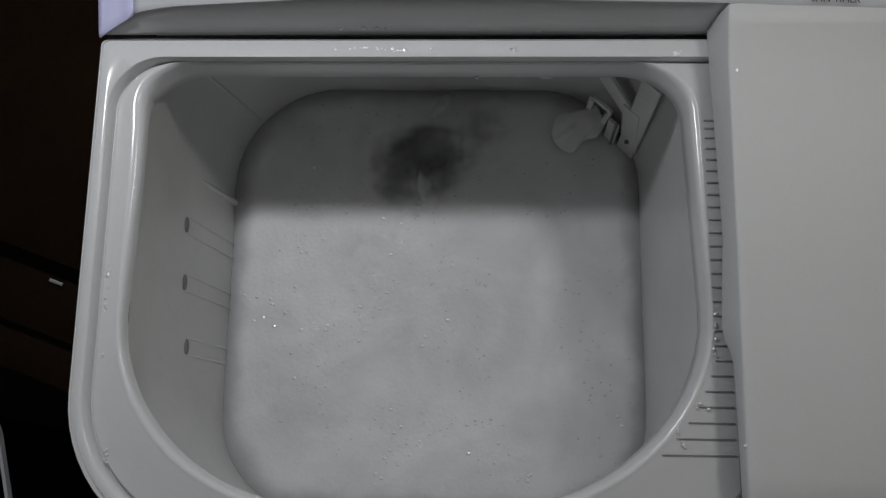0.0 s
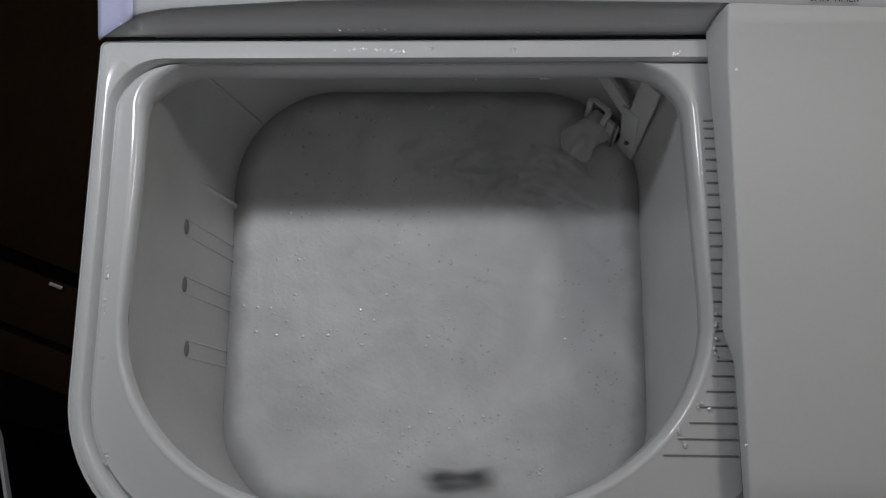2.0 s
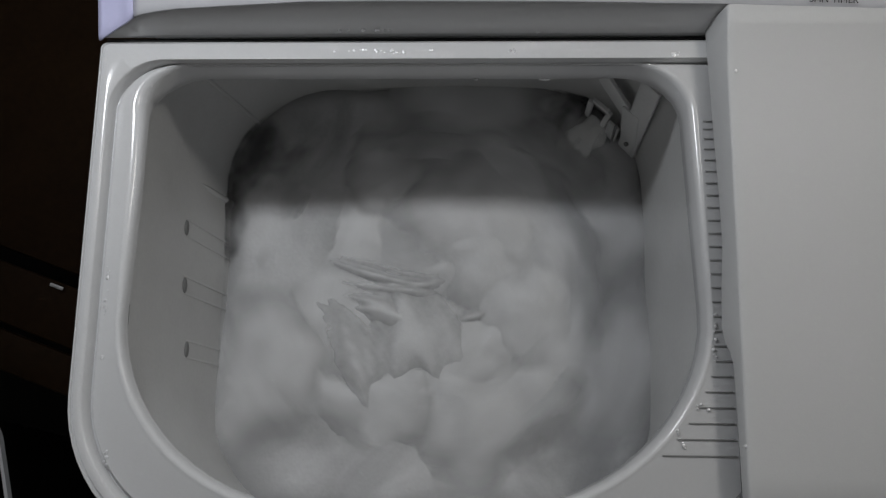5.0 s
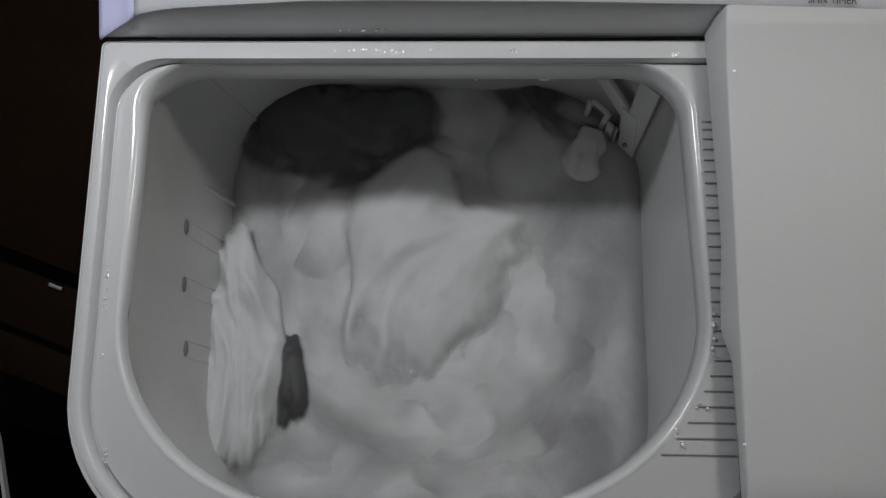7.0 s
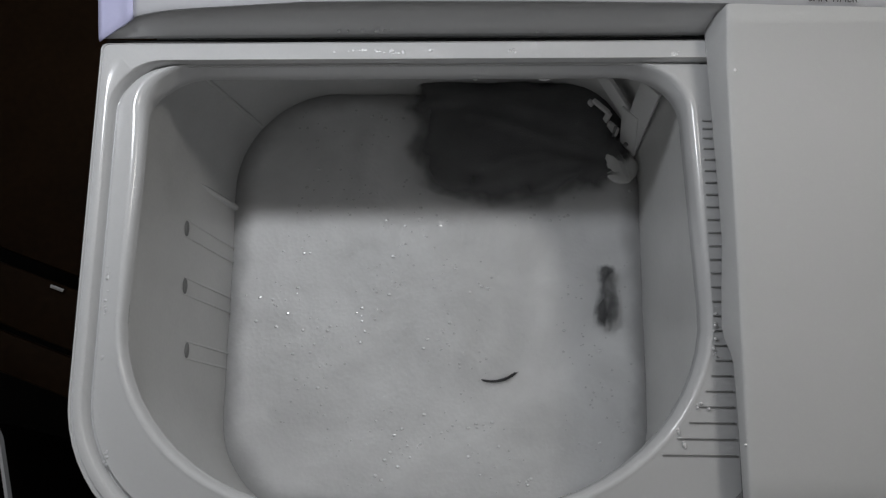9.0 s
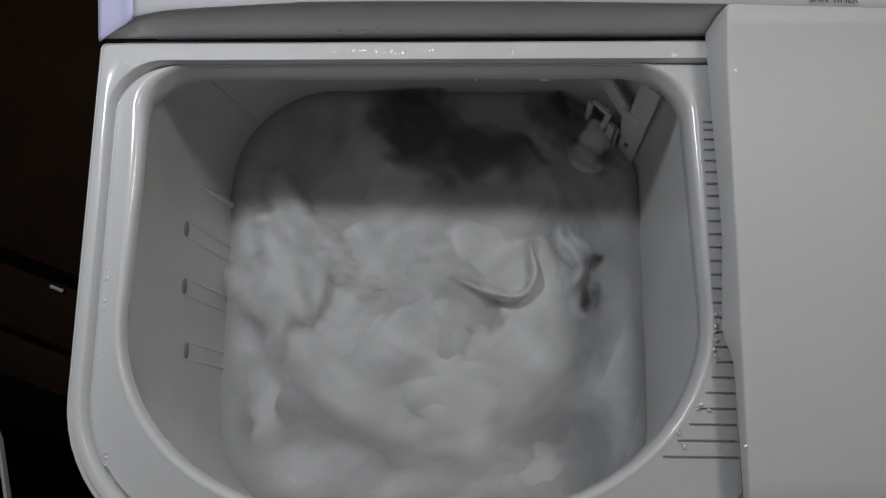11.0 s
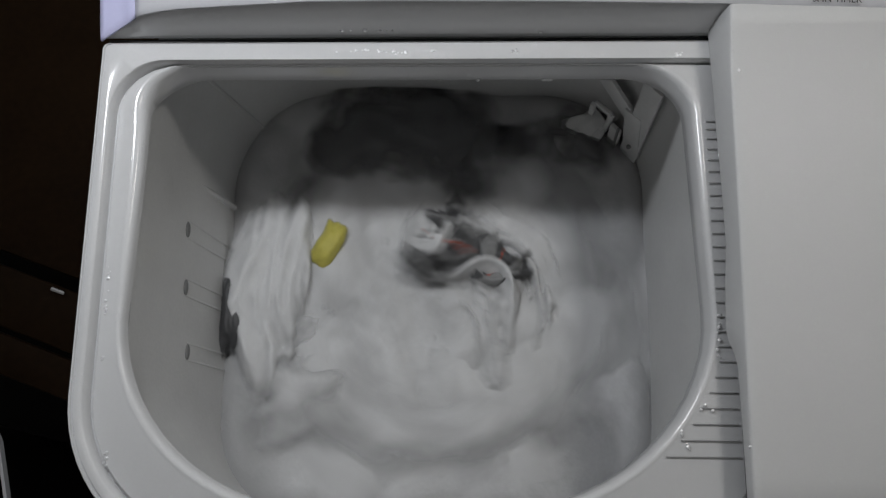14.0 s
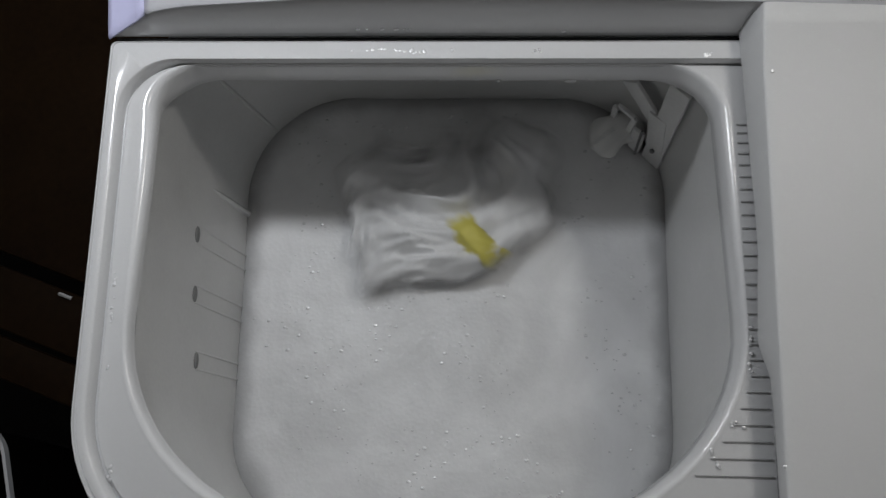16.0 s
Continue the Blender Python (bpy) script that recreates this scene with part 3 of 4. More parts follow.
def cloth(seed, length, width, folds=4, amp=0.010, dome=0.020, bend=0.0, nu=70, nv=54, wild=0.5, drop=0.026, stripes=0):
    """A soaked crumpled cloth: creased ridges that run along it and fork, a wavering outline, and hems that sink into the suds."""
    off = Vector((seed * 2.3, seed * 5.1, seed * 0.7))
    bm = bmesh.new()
    suds = bm.verts.layers.float.new("suds")
    grid = []
    for i in range(nu + 1):
        u = 2 * i / nu - 1
        line = []
        for j in range(nv + 1):
            v = 2 * j / nv - 1
            x = u * math.sqrt(1 - 0.48 * v * v)
            y = v * math.sqrt(1 - 0.48 * u * u)
            e = Vector((x, y, 0))
            out = max(abs(u), abs(v))
            k = 1 + wild * noise.noise(e * 1.2 + off) * out + 0.22 * noise.noise(e * 3.1 + off) * out
            px, py = x * length / 2 * k, y * width / 2 * k
            warp = Vector((noise.noise(e * 1.3 + off), noise.noise(e * 1.3 - off), 0)) * 0.7
            q = Vector(((x + warp.x) * 0.8, (y + warp.y) * 0.55 * folds, 0)) + off
            n1 = noise.noise(q)
            n2 = noise.noise(q * 2.1 + Vector((5, 2, 0)))
            n3 = noise.noise(q * 4.3 + Vector((1, 8, 0)))
            ridge = (1 - min(1, abs(n1) * 2.8)) ** 1.3 + 0.5 * (1 - min(1, abs(n2) * 2.6)) ** 1.2 + 0.22 * (1 - min(1, abs(n3) * 2.4))
            fade = 1 - out ** 4
            z = dome * (1 - 0.8 * (x * x + y * y)) * fade + amp * (ridge - 0.35) * (0.3 + 0.7 * fade)
            z += amp * 0.7 * noise.noise(e * 2.2 + off) + amp * 0.14 * noise.noise(e * 11 + off)
            z -= drop * out ** 4
            a = bend * u
            line.append(bm.verts.new((px * math.cos(a) - py * math.sin(a), px * math.sin(a) + py * math.cos(a), z)))
            line[-1][suds] = max(0, (out - 0.58) / 0.42)
        grid.append(line)
    for i in range(nu):
        for j in range(nv):
            f = bm.faces.new((grid[i][j], grid[i + 1][j], grid[i + 1][j + 1], grid[i][j + 1]))
            if stripes:
                w = (i / nu * stripes + 0.2 * math.sin(j / nv * 4 + seed) + 0.35 * noise.noise(Vector((i * 0.06, j * 0.06, seed)))) % 1
                f.material_index = 0 if w < 0.62 + 0.3 * noise.noise(Vector((i * 0.11, j * 0.11, 3))) else 1
                if 0.478 < i / nu + 0.02 * math.sin(j * 0.2) < 0.498 and j > nv * 0.3:
                    f.material_index = 2
    return bm


def garment(name, label, category, bm, mats, thick=0.0025):
    ob = part(name, bm, mats, None, sharp=180)
    solid(ob, thick)
    return tagged(ob, label, category)


foam_sheet()
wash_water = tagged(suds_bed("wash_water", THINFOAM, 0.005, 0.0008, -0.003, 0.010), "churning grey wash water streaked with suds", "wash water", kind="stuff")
dark_towel = garment("towel", "soaked charcoal grey towel bunched at the back of the tub", "towel",
                     cloth(3, 0.305, 0.180, 3, 0.005, 0.022, 0.1, wild=0.15), [DARKCLOTH])
# added cloth whose dark colour deepens the cloudy shade at the tub's back
dark_patch_cloth = garment("dark_patch_cloth", "added dark cloth standing in for cloudy dark patches in the back shade", "shirt",
                     cloth(31, 0.230, 0.130, 2, 0.005, 0.020, 0.4, wild=0.3), [DARKCLOTH])
white_sheet = garment("bed_sheet", "large soaked white sheet rolling in the suds", "bed sheet",
                      cloth(8, 0.31, 0.23, 2, 0.009, 0.020, 0.5), [WHITECLOTH])
white_shirt = garment("shirt", "crumpled soaked white cotton shirt with twisted folds", "shirt",
                      cloth(14, 0.275, 0.195, 6, 0.0150, 0.026, 0.3, 150, 110), [WHITECLOTH])
pillow_case = garment("pillowcase", "wet white pillowcase tumbling through the suds", "pillowcase",
                      cloth(21, 0.27, 0.115, 3, 0.009, 0.024, -0.25), [WHITECLOTH])
striped = garment("striped_cloth", "dark and white striped wet cloth with a red band", "cloth",
                  cloth(6, 0.110, 0.080, 5, 0.012, 0.010, 0.6, 80, 56, stripes=7), [SOCKCLOTH, GREYCLOTH, REDCLOTH], 0.002)
banded = garment("banded_sock", "dark grey wet sock with a thin red band", "sock",
                 cloth(27, 0.105, 0.062, 3, 0.009, 0.010, 0.8, 70, 44, stripes=3), [SOCKCLOTH, GREYCLOTH, REDCLOTH], 0.002)
yellow = garment("yellow_cloth", "small wet yellow cloth among the white laundry", "cloth",
                 cloth(11, 0.070, 0.034, 2, 0.002, 0.015, 0.3, 30, 20, wild=0.25, drop=0.014), [YELLOWCLOTH], 0.002)
sock = garment("sock", "narrow wet black sock beside the tub wall", "sock",
               cloth(17, 0.125, 0.038, 2, 0.005, 0.014, 0.2, 44, 20), [SOCKCLOTH], 0.002)
strap = garment("strap", "thin curved dark strap showing through the suds", "strap",
                cloth(2, 0.048, 0.0038, 1, 0.001, 0.006, 0.35, 26, 8, wild=0.1, drop=0.006), [STRAPCLOTH], 0.001)


def net_bag():
    """A limp net pocket: a narrow neck that widens to a rounded, slightly puffed end, with soft folds along it."""
    loops = []
    for k in range(25):
        u = k / 24
        half = (0.0085 + 0.0100 * math.sin(min(1, u / 0.72) * math.pi / 2) ** 1.5) * math.sqrt(max(0.0, 1 - max(0, (u - 0.70) / 0.302) ** 2))
        thick = 0.0022 + 0.0045 * math.sin(u * math.pi) ** 0.7
        loop = []
        for j in range(28):
            a = 2 * math.pi * j / 28
            w = math.cos(a) * half * (1 + 0.45 * noise.noise(Vector((u * 3.2, math.cos(a) * 1.5, 3))))
            fold = 0.0007 * math.sin(w * 620 + 2 * u) * math.sin(a) * u
            loop.append((-0.048 * u + 0.004 * math.sin(u * 3), w, math.sin(a) * thick + fold - 0.012 * u + 0.003 * noise.noise(Vector((u * 3, w * 60, 1)))))
        loops.append(loop)
    bm = loft(loops, True, True)
    for f in bm.faces:
        c = f.calc_center_median()
        f.material_index = 1 if noise.noise(Vector((c.x * 40, c.y * 140, 0))) > 0.25 else 0
    return bm


filter_bag = tagged(part("filter_bag", net_bag(), [NET, NETSHADE], None, sharp=180), "pale net bag of the lint filter floating on the suds", "filter bag")
MOUNDS = []
for k in range(16):
    r = 0.060 + 0.050 * random.random()
    ob = part("suds_lump", mound(k + 1, r, 0.0045 + 0.0045 * random.random()), LUMPFOAM, None, sharp=180)
    tagged(ob, "loose lump of white soap suds drifting with the wash", "suds", kind="stuff")
    MOUNDS.append((ob, 0.05 + 0.115 * (k / 15) ** 0.7, k * 137.5, random.random()))


def swirl():
    """The turning top of the wash: a shallow disc with spiral waves, whose rim dips under the calm suds."""
    loops = []
    for k in range(60):
        f = 1 - k / 60.2
        loop = []
        for j in range(120):
            a = 2 * math.pi * j / 120
            p = Vector((math.cos(a), math.sin(a), 0)) * 0.182 * f
            w = math.sin(3 * a + 9 * f + 2.2 * noise.noise(p * 14))
            z = 0.0045 * w * f * (1 - f ** 6) + 0.005 * noise.noise(p * 20 + Vector((4, 4, 0))) + 0.0012 * noise.noise(p * 80)
            z += 0.006 * f * f - 0.016 * f ** 14
            loop.append((p.x, p.y, z))
        loops.append(loop)
    bm = loft(loops, close_last=True)
    rim = bm.verts.layers.float.new("rim")
    for i, v in enumerate(bm.verts):
        v[rim] = 1 - i // 120 / 60.2
    ob = part("wash_swirl", bm, SWIRLFOAM, None, sharp=180)
    return tagged(ob, "grey soapy wash water turning with streaks of suds", "wash water", kind="stuff")


wash_swirl = swirl()


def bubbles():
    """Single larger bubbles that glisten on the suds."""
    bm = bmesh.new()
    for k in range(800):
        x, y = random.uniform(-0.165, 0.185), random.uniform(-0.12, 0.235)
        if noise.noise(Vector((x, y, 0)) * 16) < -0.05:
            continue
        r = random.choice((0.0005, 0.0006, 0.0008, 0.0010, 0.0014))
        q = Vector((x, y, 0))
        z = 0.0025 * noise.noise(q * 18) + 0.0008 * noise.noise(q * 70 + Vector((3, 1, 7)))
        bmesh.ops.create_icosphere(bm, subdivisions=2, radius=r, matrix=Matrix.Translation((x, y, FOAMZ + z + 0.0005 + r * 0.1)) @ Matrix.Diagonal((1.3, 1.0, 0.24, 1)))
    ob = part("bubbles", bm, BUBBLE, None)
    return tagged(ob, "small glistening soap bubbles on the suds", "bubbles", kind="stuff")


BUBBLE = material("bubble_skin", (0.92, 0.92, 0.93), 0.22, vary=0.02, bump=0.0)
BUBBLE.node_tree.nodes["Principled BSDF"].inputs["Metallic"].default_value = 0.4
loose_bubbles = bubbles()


# ---- what moves ----
LOAD = [
    (dark_towel, [
        (0, 0.0177, 0.1855, 0.6700, -5, 3, 10), (1.5, 0.0227, 0.1876, 0.6700, 0, 0, 5), (2.1, 0.0180, 0.1872, 0.6600, 5, -3, 0), (2.5, 0.0033, 0.1814, 0.6945, -5, 3, -8),
        (2.75, 0.0028, 0.1908, 0.6855, 0, 0, -20), (3, -0.0081, 0.2011, 0.6775, 5, -3, -35), (3.5, 0.0503, 0.1877, 0.6755, -5, 3, -60), (4, -0.1324, 0.1756, 0.6775, 0, 0, -95),
        (5.2, -0.1760, 0.1683, 0.6715, 5, -3, -130), (6, 0.0025, 0.2061, 0.6815, -5, 3, -80), (6.5, 0.0702, 0.2276, 0.6925, 0, 0, -30), (7, -0.0932, 0.1998, 0.6835, 5, -3, -15),
        (7.5, 0.0907, 0.1949, 0.6955, -5, 3, -5), (8, 0.0940, 0.1922, 0.6935, 0, 0, -4), (9, 0.0781, 0.1913, 0.6925, 5, -3, -2), (10.3, 0.0704, 0.1880, 0.6875, -5, 3, 0),
        (10.8, 0.0234, 0.1911, 0.6755, 0, 0, -30), (11.3, -0.0082, 0.2068, 0.6765, 5, -3, -60), (11.5, -0.0081, 0.2061, 0.6785, -5, 3, -80), (12, 0.0023, 0.2092, 0.6775, 0, 0, -130),
        (12.5, -0.0085, 0.2081, 0.6805, 5, -3, -165), (13, -0.0182, 0.2033, 0.6795, -5, 3, -190), (13.5, 0.0336, 0.2009, 0.6785, 0, 0, -210), (14, -0.0099, 0.2072, 0.6815, 5, -3, -190),
        (14.5, 0.0449, 0.2165, 0.6845, -5, 3, -160), (15, 0.0104, 0.2049, 0.6785, 0, 0, -140), (15.5, -0.0001, 0.2164, 0.6640, 5, -3, -125), (16, -0.0112, 0.2205, 0.6500, -5, 3, -120),
    ]),
    (dark_patch_cloth, [
        (0, -0.1507, 0.1784, 0.6450, -5, 3, 0), (2.1, -0.1494, 0.1792, 0.6500, 0, 0, 0), (2.5, -0.1384, 0.1704, 0.6740, 5, -3, -10), (3, -0.1486, 0.1805, 0.6775, -5, 3, -30),
        (3.5, -0.1425, 0.1814, 0.6775, 0, 0, -60), (4, 0.0760, 0.1924, 0.6720, 5, -3, -95), (5.2, 0.1281, 0.2110, 0.6715, -5, 3, -130), (6, -0.0293, 0.2020, 0.6725, 0, 0, -90),
        (6.5, -0.1494, 0.1845, 0.6775, 5, -3, -60), (7, 0.1237, 0.2168, 0.6745, -5, 3, -40), (7.4, 0.1296, 0.2075, 0.6600, 0, 0, -30), (10.4, 0.1304, 0.2096, 0.6500, 5, -3, -30),
        (10.9, 0.1385, 0.1965, 0.6705, -5, 3, -50), (11.5, 0.1324, 0.1943, 0.6775, 0, 0, -80), (12, 0.1484, 0.2134, 0.6775, 5, -3, -110), (12.5, 0.1681, 0.1941, 0.6775, -5, 3, -150),
        (13, -0.1444, 0.1950, 0.6765, 0, 0, -190), (13.5, -0.1139, 0.2139, 0.6775, 5, -3, -215), (14, 0.1150, 0.1961, 0.6765, -5, 3, -190), (14.5, -0.1272, 0.1971, 0.6765, 0, 0, -150),
        (15, 0.1288, 0.1986, 0.6755, 5, -3, -110), (15.5, 0.1551, 0.2007, 0.6640, -5, 3, -100), (16, 0.1792, 0.1849, 0.6600, 0, 0, -95),
    ]),
    (white_sheet, [
        (0, -0.0254, 0.0240, 0.6300, -5, 3, 0), (1.7, -0.0256, 0.0260, 0.6350, 0, 0, 0), (2.5, -0.0550, 0.0041, 0.6633, 5, -3, -30), (3, -0.0562, 0.0244, 0.6700, -5, 3, -70),
        (3.5, -0.0646, 0.0050, 0.6750, 0, 0, -110), (4, -0.0552, 0.0147, 0.6720, 5, -3, -160), (5, -0.0506, 0.0261, 0.6720, -5, 3, -230), (6, -0.0561, 0.0373, 0.6740, 0, 0, -190),
        (6.5, -0.0665, 0.0428, 0.6740, 5, -3, -160), (7, -0.0054, 0.0575, 0.6875, -5, 3, -110), (7.5, -0.0777, 0.0683, 0.6485, 0, 0, -80), (8, -0.0574, 0.0735, 0.6600, 5, -3, -75),
        (8.5, -0.0574, 0.0676, 0.6490, -5, 3, -75), (9, -0.0576, 0.0674, 0.6440, 0, 0, -75), (10.3, -0.0571, 0.0574, 0.6400, 5, -3, -75), (10.9, -0.0775, 0.0572, 0.6693, -5, 3, -40),
        (11.5, -0.0973, 0.0468, 0.6729, 0, 0, 10), (12, -0.0978, 0.0570, 0.6734, 5, -3, 50), (12.5, -0.0982, 0.0568, 0.6779, -5, 3, 90), (13, -0.1060, 0.0261, 0.6778, 0, 0, 120),
        (13.5, -0.0950, 0.0061, 0.6755, 5, -3, 90), (14, -0.0967, 0.0077, 0.6692, -5, 3, 40), (14.5, -0.0679, 0.0100, 0.6679, 0, 0, -20), (15, -0.0615, 0.0126, 0.6697, 5, -3, -60),
        (15.5, -0.0644, 0.0159, 0.6471, -5, 3, -80), (16, -0.0689, 0.0166, 0.6350, 0, 0, -85),
    ]),
    (white_shirt, [
        (0, 0.0231, 0.1074, 0.6200, -5, 3, 0), (10.5, 0.0746, 0.0599, 0.6329, 0, 0, 0), (11, 0.0746, 0.0600, 0.6584, 5, -3, 20), (11.5, 0.0799, 0.0298, 0.6629, -5, 3, 80),
        (12, 0.1049, 0.0505, 0.6614, 0, 0, 120), (12.5, 0.0745, 0.0295, 0.6639, 5, -3, 170), (13, 0.0649, 0.0703, 0.6618, -5, 3, 220), (13.5, 0.0748, 0.0503, 0.6635, 0, 0, 190),
        (14, 0.0627, 0.0615, 0.6662, 5, -3, 130), (14.5, 0.0704, 0.0792, 0.6849, -5, 3, 60), (15, -0.0015, -0.0058, 0.6867, 0, 0, -10), (15.5, 0.0351, 0.0934, 0.6811, 5, -3, -35),
        (16, 0.0024, 0.1360, 0.6860, -5, 3, 24),
    ]),
    (pillow_case, [
        (0, 0.0178, 0.1879, 0.6640, 4, 3, 72), (1, 0.0178, 0.1919, 0.6640, 0, 5, 66), (1.6, 0.0333, 0.1968, 0.6500, 5, -3, 5), (2.2, 0.1062, 0.1287, 0.6740, -5, 3, -20),
        (2.5, 0.0752, 0.0858, 0.6710, 0, 0, -60), (3, 0.1547, 0.0499, 0.6720, 5, -3, -100), (3.5, 0.0453, 0.0298, 0.6740, -5, 3, -160), (4, 0.0197, 0.0754, 0.6690, 0, 0, -130),
        (5.2, -0.0003, 0.0413, 0.6700, 5, -3, -190), (6, 0.1055, 0.0735, 0.6710, -5, 3, -150), (6.5, 0.1258, 0.1144, 0.6770, 0, 0, -150), (6.75, -0.0246, 0.0405, 0.6830, 5, -3, -110),
        (7, -0.1575, 0.0025, 0.6900, -5, 3, -86), (7.25, -0.1150, 0.0105, 0.6760, 0, 0, -88), (7.5, -0.0891, 0.0151, 0.6550, 5, -3, -90), (8, 0.0099, 0.0180, 0.6620, -5, 3, -90),
        (8.5, 0.0087, 0.0205, 0.6440, 0, 0, -90), (10.3, 0.0079, 0.0224, 0.6300, 5, -3, -90), (10.9, -0.0991, 0.0838, 0.6710, -5, 3, -80), (11.5, -0.1629, 0.0611, 0.6800, 0, 0, -80),
        (11.75, -0.0268, 0.0835, 0.6740, 5, -3, -40), (12, 0.1054, 0.0935, 0.6750, -5, 3, 20), (12.25, -0.0061, 0.0626, 0.6750, 0, 0, 60), (12.5, -0.1227, 0.0514, 0.6770, 5, -3, 90),
        (13, -0.1536, 0.0719, 0.6740, -5, 3, 100), (13.5, -0.1423, 0.0510, 0.6780, 0, 0, 95), (14, -0.1428, 0.0421, 0.6800, 5, -3, 88), (14.25, -0.1264, -0.0068, 0.6720, -5, 3, 50),
        (14.5, -0.0960, -0.0350, 0.6700, 0, 0, 10), (15, -0.1585, 0.0662, 0.6780, 5, -3, -60), (15.5, -0.1179, 0.0761, 0.6410, -5, 3, -70), (16, -0.1304, 0.0794, 0.6250, 0, 0, -70),
    ]),
    (striped, [
        (0, -0.0298, 0.0665, 0.6300, -5, 3, 0), (10.6, -0.0298, 0.0699, 0.6340, 0, 0, 0), (11, -0.0320, 0.0539, 0.6650, 5, -3, 30), (11.3, -0.0250, 0.0406, 0.6870, -5, 3, 60),
        (11.5, 0.0003, 0.0953, 0.6900, 0, 0, 30), (11.8, -0.0301, 0.0602, 0.6910, 5, -3, 0), (12, -0.0215, 0.0139, 0.6930, -5, 3, -10), (12.3, -0.0286, -0.0098, 0.6930, 0, 0, 30),
        (12.5, -0.0248, -0.0341, 0.6930, 5, -3, 60), (12.75, -0.0549, 0.0498, 0.6910, -5, 3, 80), (13, 0.0003, 0.1294, 0.6930, 0, 0, 100), (13.25, -0.0540, 0.0297, 0.6910, 5, -3, 110),
        (13.5, -0.0273, -0.0436, 0.6930, -5, 3, 150), (13.75, 0.0734, 0.0116, 0.6910, 0, 0, 110), (14, 0.0228, 0.0970, 0.6930, 5, -3, 60), (14.25, -0.0172, 0.0423, 0.6910, -5, 3, -10),
        (14.5, 0.0406, -0.0190, 0.6920, 0, 0, -60), (14.75, 0.0490, 0.0355, 0.6860, 5, -3, -80), (15, 0.0167, 0.0935, 0.6740, -5, 3, -90), (15.5, 0.0059, 0.1063, 0.6310, 0, 0, -110),
        (16, 0.0007, 0.1064, 0.6300, 5, -3, -110),
    ]),
    (banded, [
        (0, 0.0028, 0.0345, 0.6300, -5, 3, 0), (10.6, 0.0026, 0.0378, 0.6340, 0, 0, 0), (11, 0.0090, 0.0489, 0.6650, 5, -3, 20), (11.3, 0.0157, 0.0585, 0.6840, -5, 3, 0),
        (11.5, 0.0399, 0.0267, 0.6860, 0, 0, -30), (12, 0.0227, 0.0201, 0.6900, 5, -3, 10), (12.25, -0.0050, 0.0399, 0.6890, -5, 3, 40), (12.5, -0.0196, 0.0698, 0.6900, 0, 0, 75),
        (12.75, -0.0051, 0.0600, 0.6890, 5, -3, 85), (13, 0.0193, 0.0549, 0.6900, -5, 3, 100), (13.25, -0.0048, 0.0599, 0.6900, 0, 0, 95), (13.5, -0.0138, 0.0548, 0.6900, 5, -3, 85),
        (13.75, 0.0240, 0.0609, 0.6890, -5, 3, 40), (14, 0.0617, 0.0769, 0.6890, 0, 0, -30), (14.25, 0.0126, 0.0324, 0.6890, 5, -3, -70), (14.5, -0.0098, 0.0109, 0.6890, -5, 3, -110),
        (14.75, -0.0003, 0.0352, 0.6820, 0, 0, -130), (15, 0.0069, 0.0588, 0.6680, 5, -3, -140), (15.5, 0.0012, 0.0794, 0.6310, -5, 3, -150), (16, -0.0040, 0.0797, 0.6300, 0, 0, -150),
    ]),
    (yellow, [
        (0, 0.0028, 0.0345, 0.6320, -5, 3, 0), (12.4, 0.0549, 0.1019, 0.6410, 0, 0, 0), (12.8, 0.0650, 0.1140, 0.6810, 5, -3, -60), (13, 0.0726, 0.1192, 0.6960, -5, 3, -45),
        (13.25, 0.0254, 0.0202, 0.6950, 0, 0, -20), (13.5, -0.0309, -0.0494, 0.6930, 5, -3, -15), (13.75, -0.0748, 0.0304, 0.6900, -5, 3, 40), (14, -0.0868, 0.0974, 0.6890, 0, 0, 60),
        (14.25, 0.0120, 0.0778, 0.7000, 5, -3, -20), (14.5, 0.0899, 0.0340, 0.7020, -5, 3, -80), (14.75, 0.0006, 0.0049, 0.7000, 0, 0, -60), (15, -0.0792, 0.0438, 0.6930, 5, -3, -45),
        (15.25, 0.0160, 0.0180, 0.6960, -5, 3, -50), (15.5, 0.0963, 0.0266, 0.7000, 0, 0, -55), (15.75, 0.0687, 0.0675, 0.7020, 5, -3, -50), (16, 0.0266, 0.1006, 0.7120, -5, 3, -48),
    ]),
    (sock, [
        (0, -0.0787, 0.0103, 0.6500, -5, 3, 20), (0.4, -0.0749, 0.0091, 0.6735, 0, 0, 20), (0.8, -0.0772, 0.0087, 0.6735, 5, -3, 15), (1.5, -0.0910, 0.0469, 0.6735, -5, 3, 0),
        (1.75, -0.0516, -0.0383, 0.6500, 0, 0, 0), (2, 0.0331, -0.1111, 0.6780, 5, -3, 5), (2.25, 0.1132, -0.0681, 0.6780, -5, 3, 50), (2.5, 0.1560, 0.0095, 0.6840, 0, 0, 75),
        (3, 0.1533, 0.0045, 0.6790, 5, -3, 85), (3.5, 0.0912, 0.0324, 0.6620, -5, 3, 110), (6.2, -0.1005, -0.0050, 0.6400, 0, 0, 100), (6.6, -0.1049, 0.0013, 0.6750, 5, -3, 98),
        (7, -0.1133, -0.0216, 0.6920, -5, 3, 98), (7.25, 0.0250, 0.0342, 0.6600, 0, 0, 95), (7.5, 0.1496, 0.0540, 0.6920, 5, -3, 90), (7.8, 0.1542, 0.0615, 0.6900, -5, 3, 88),
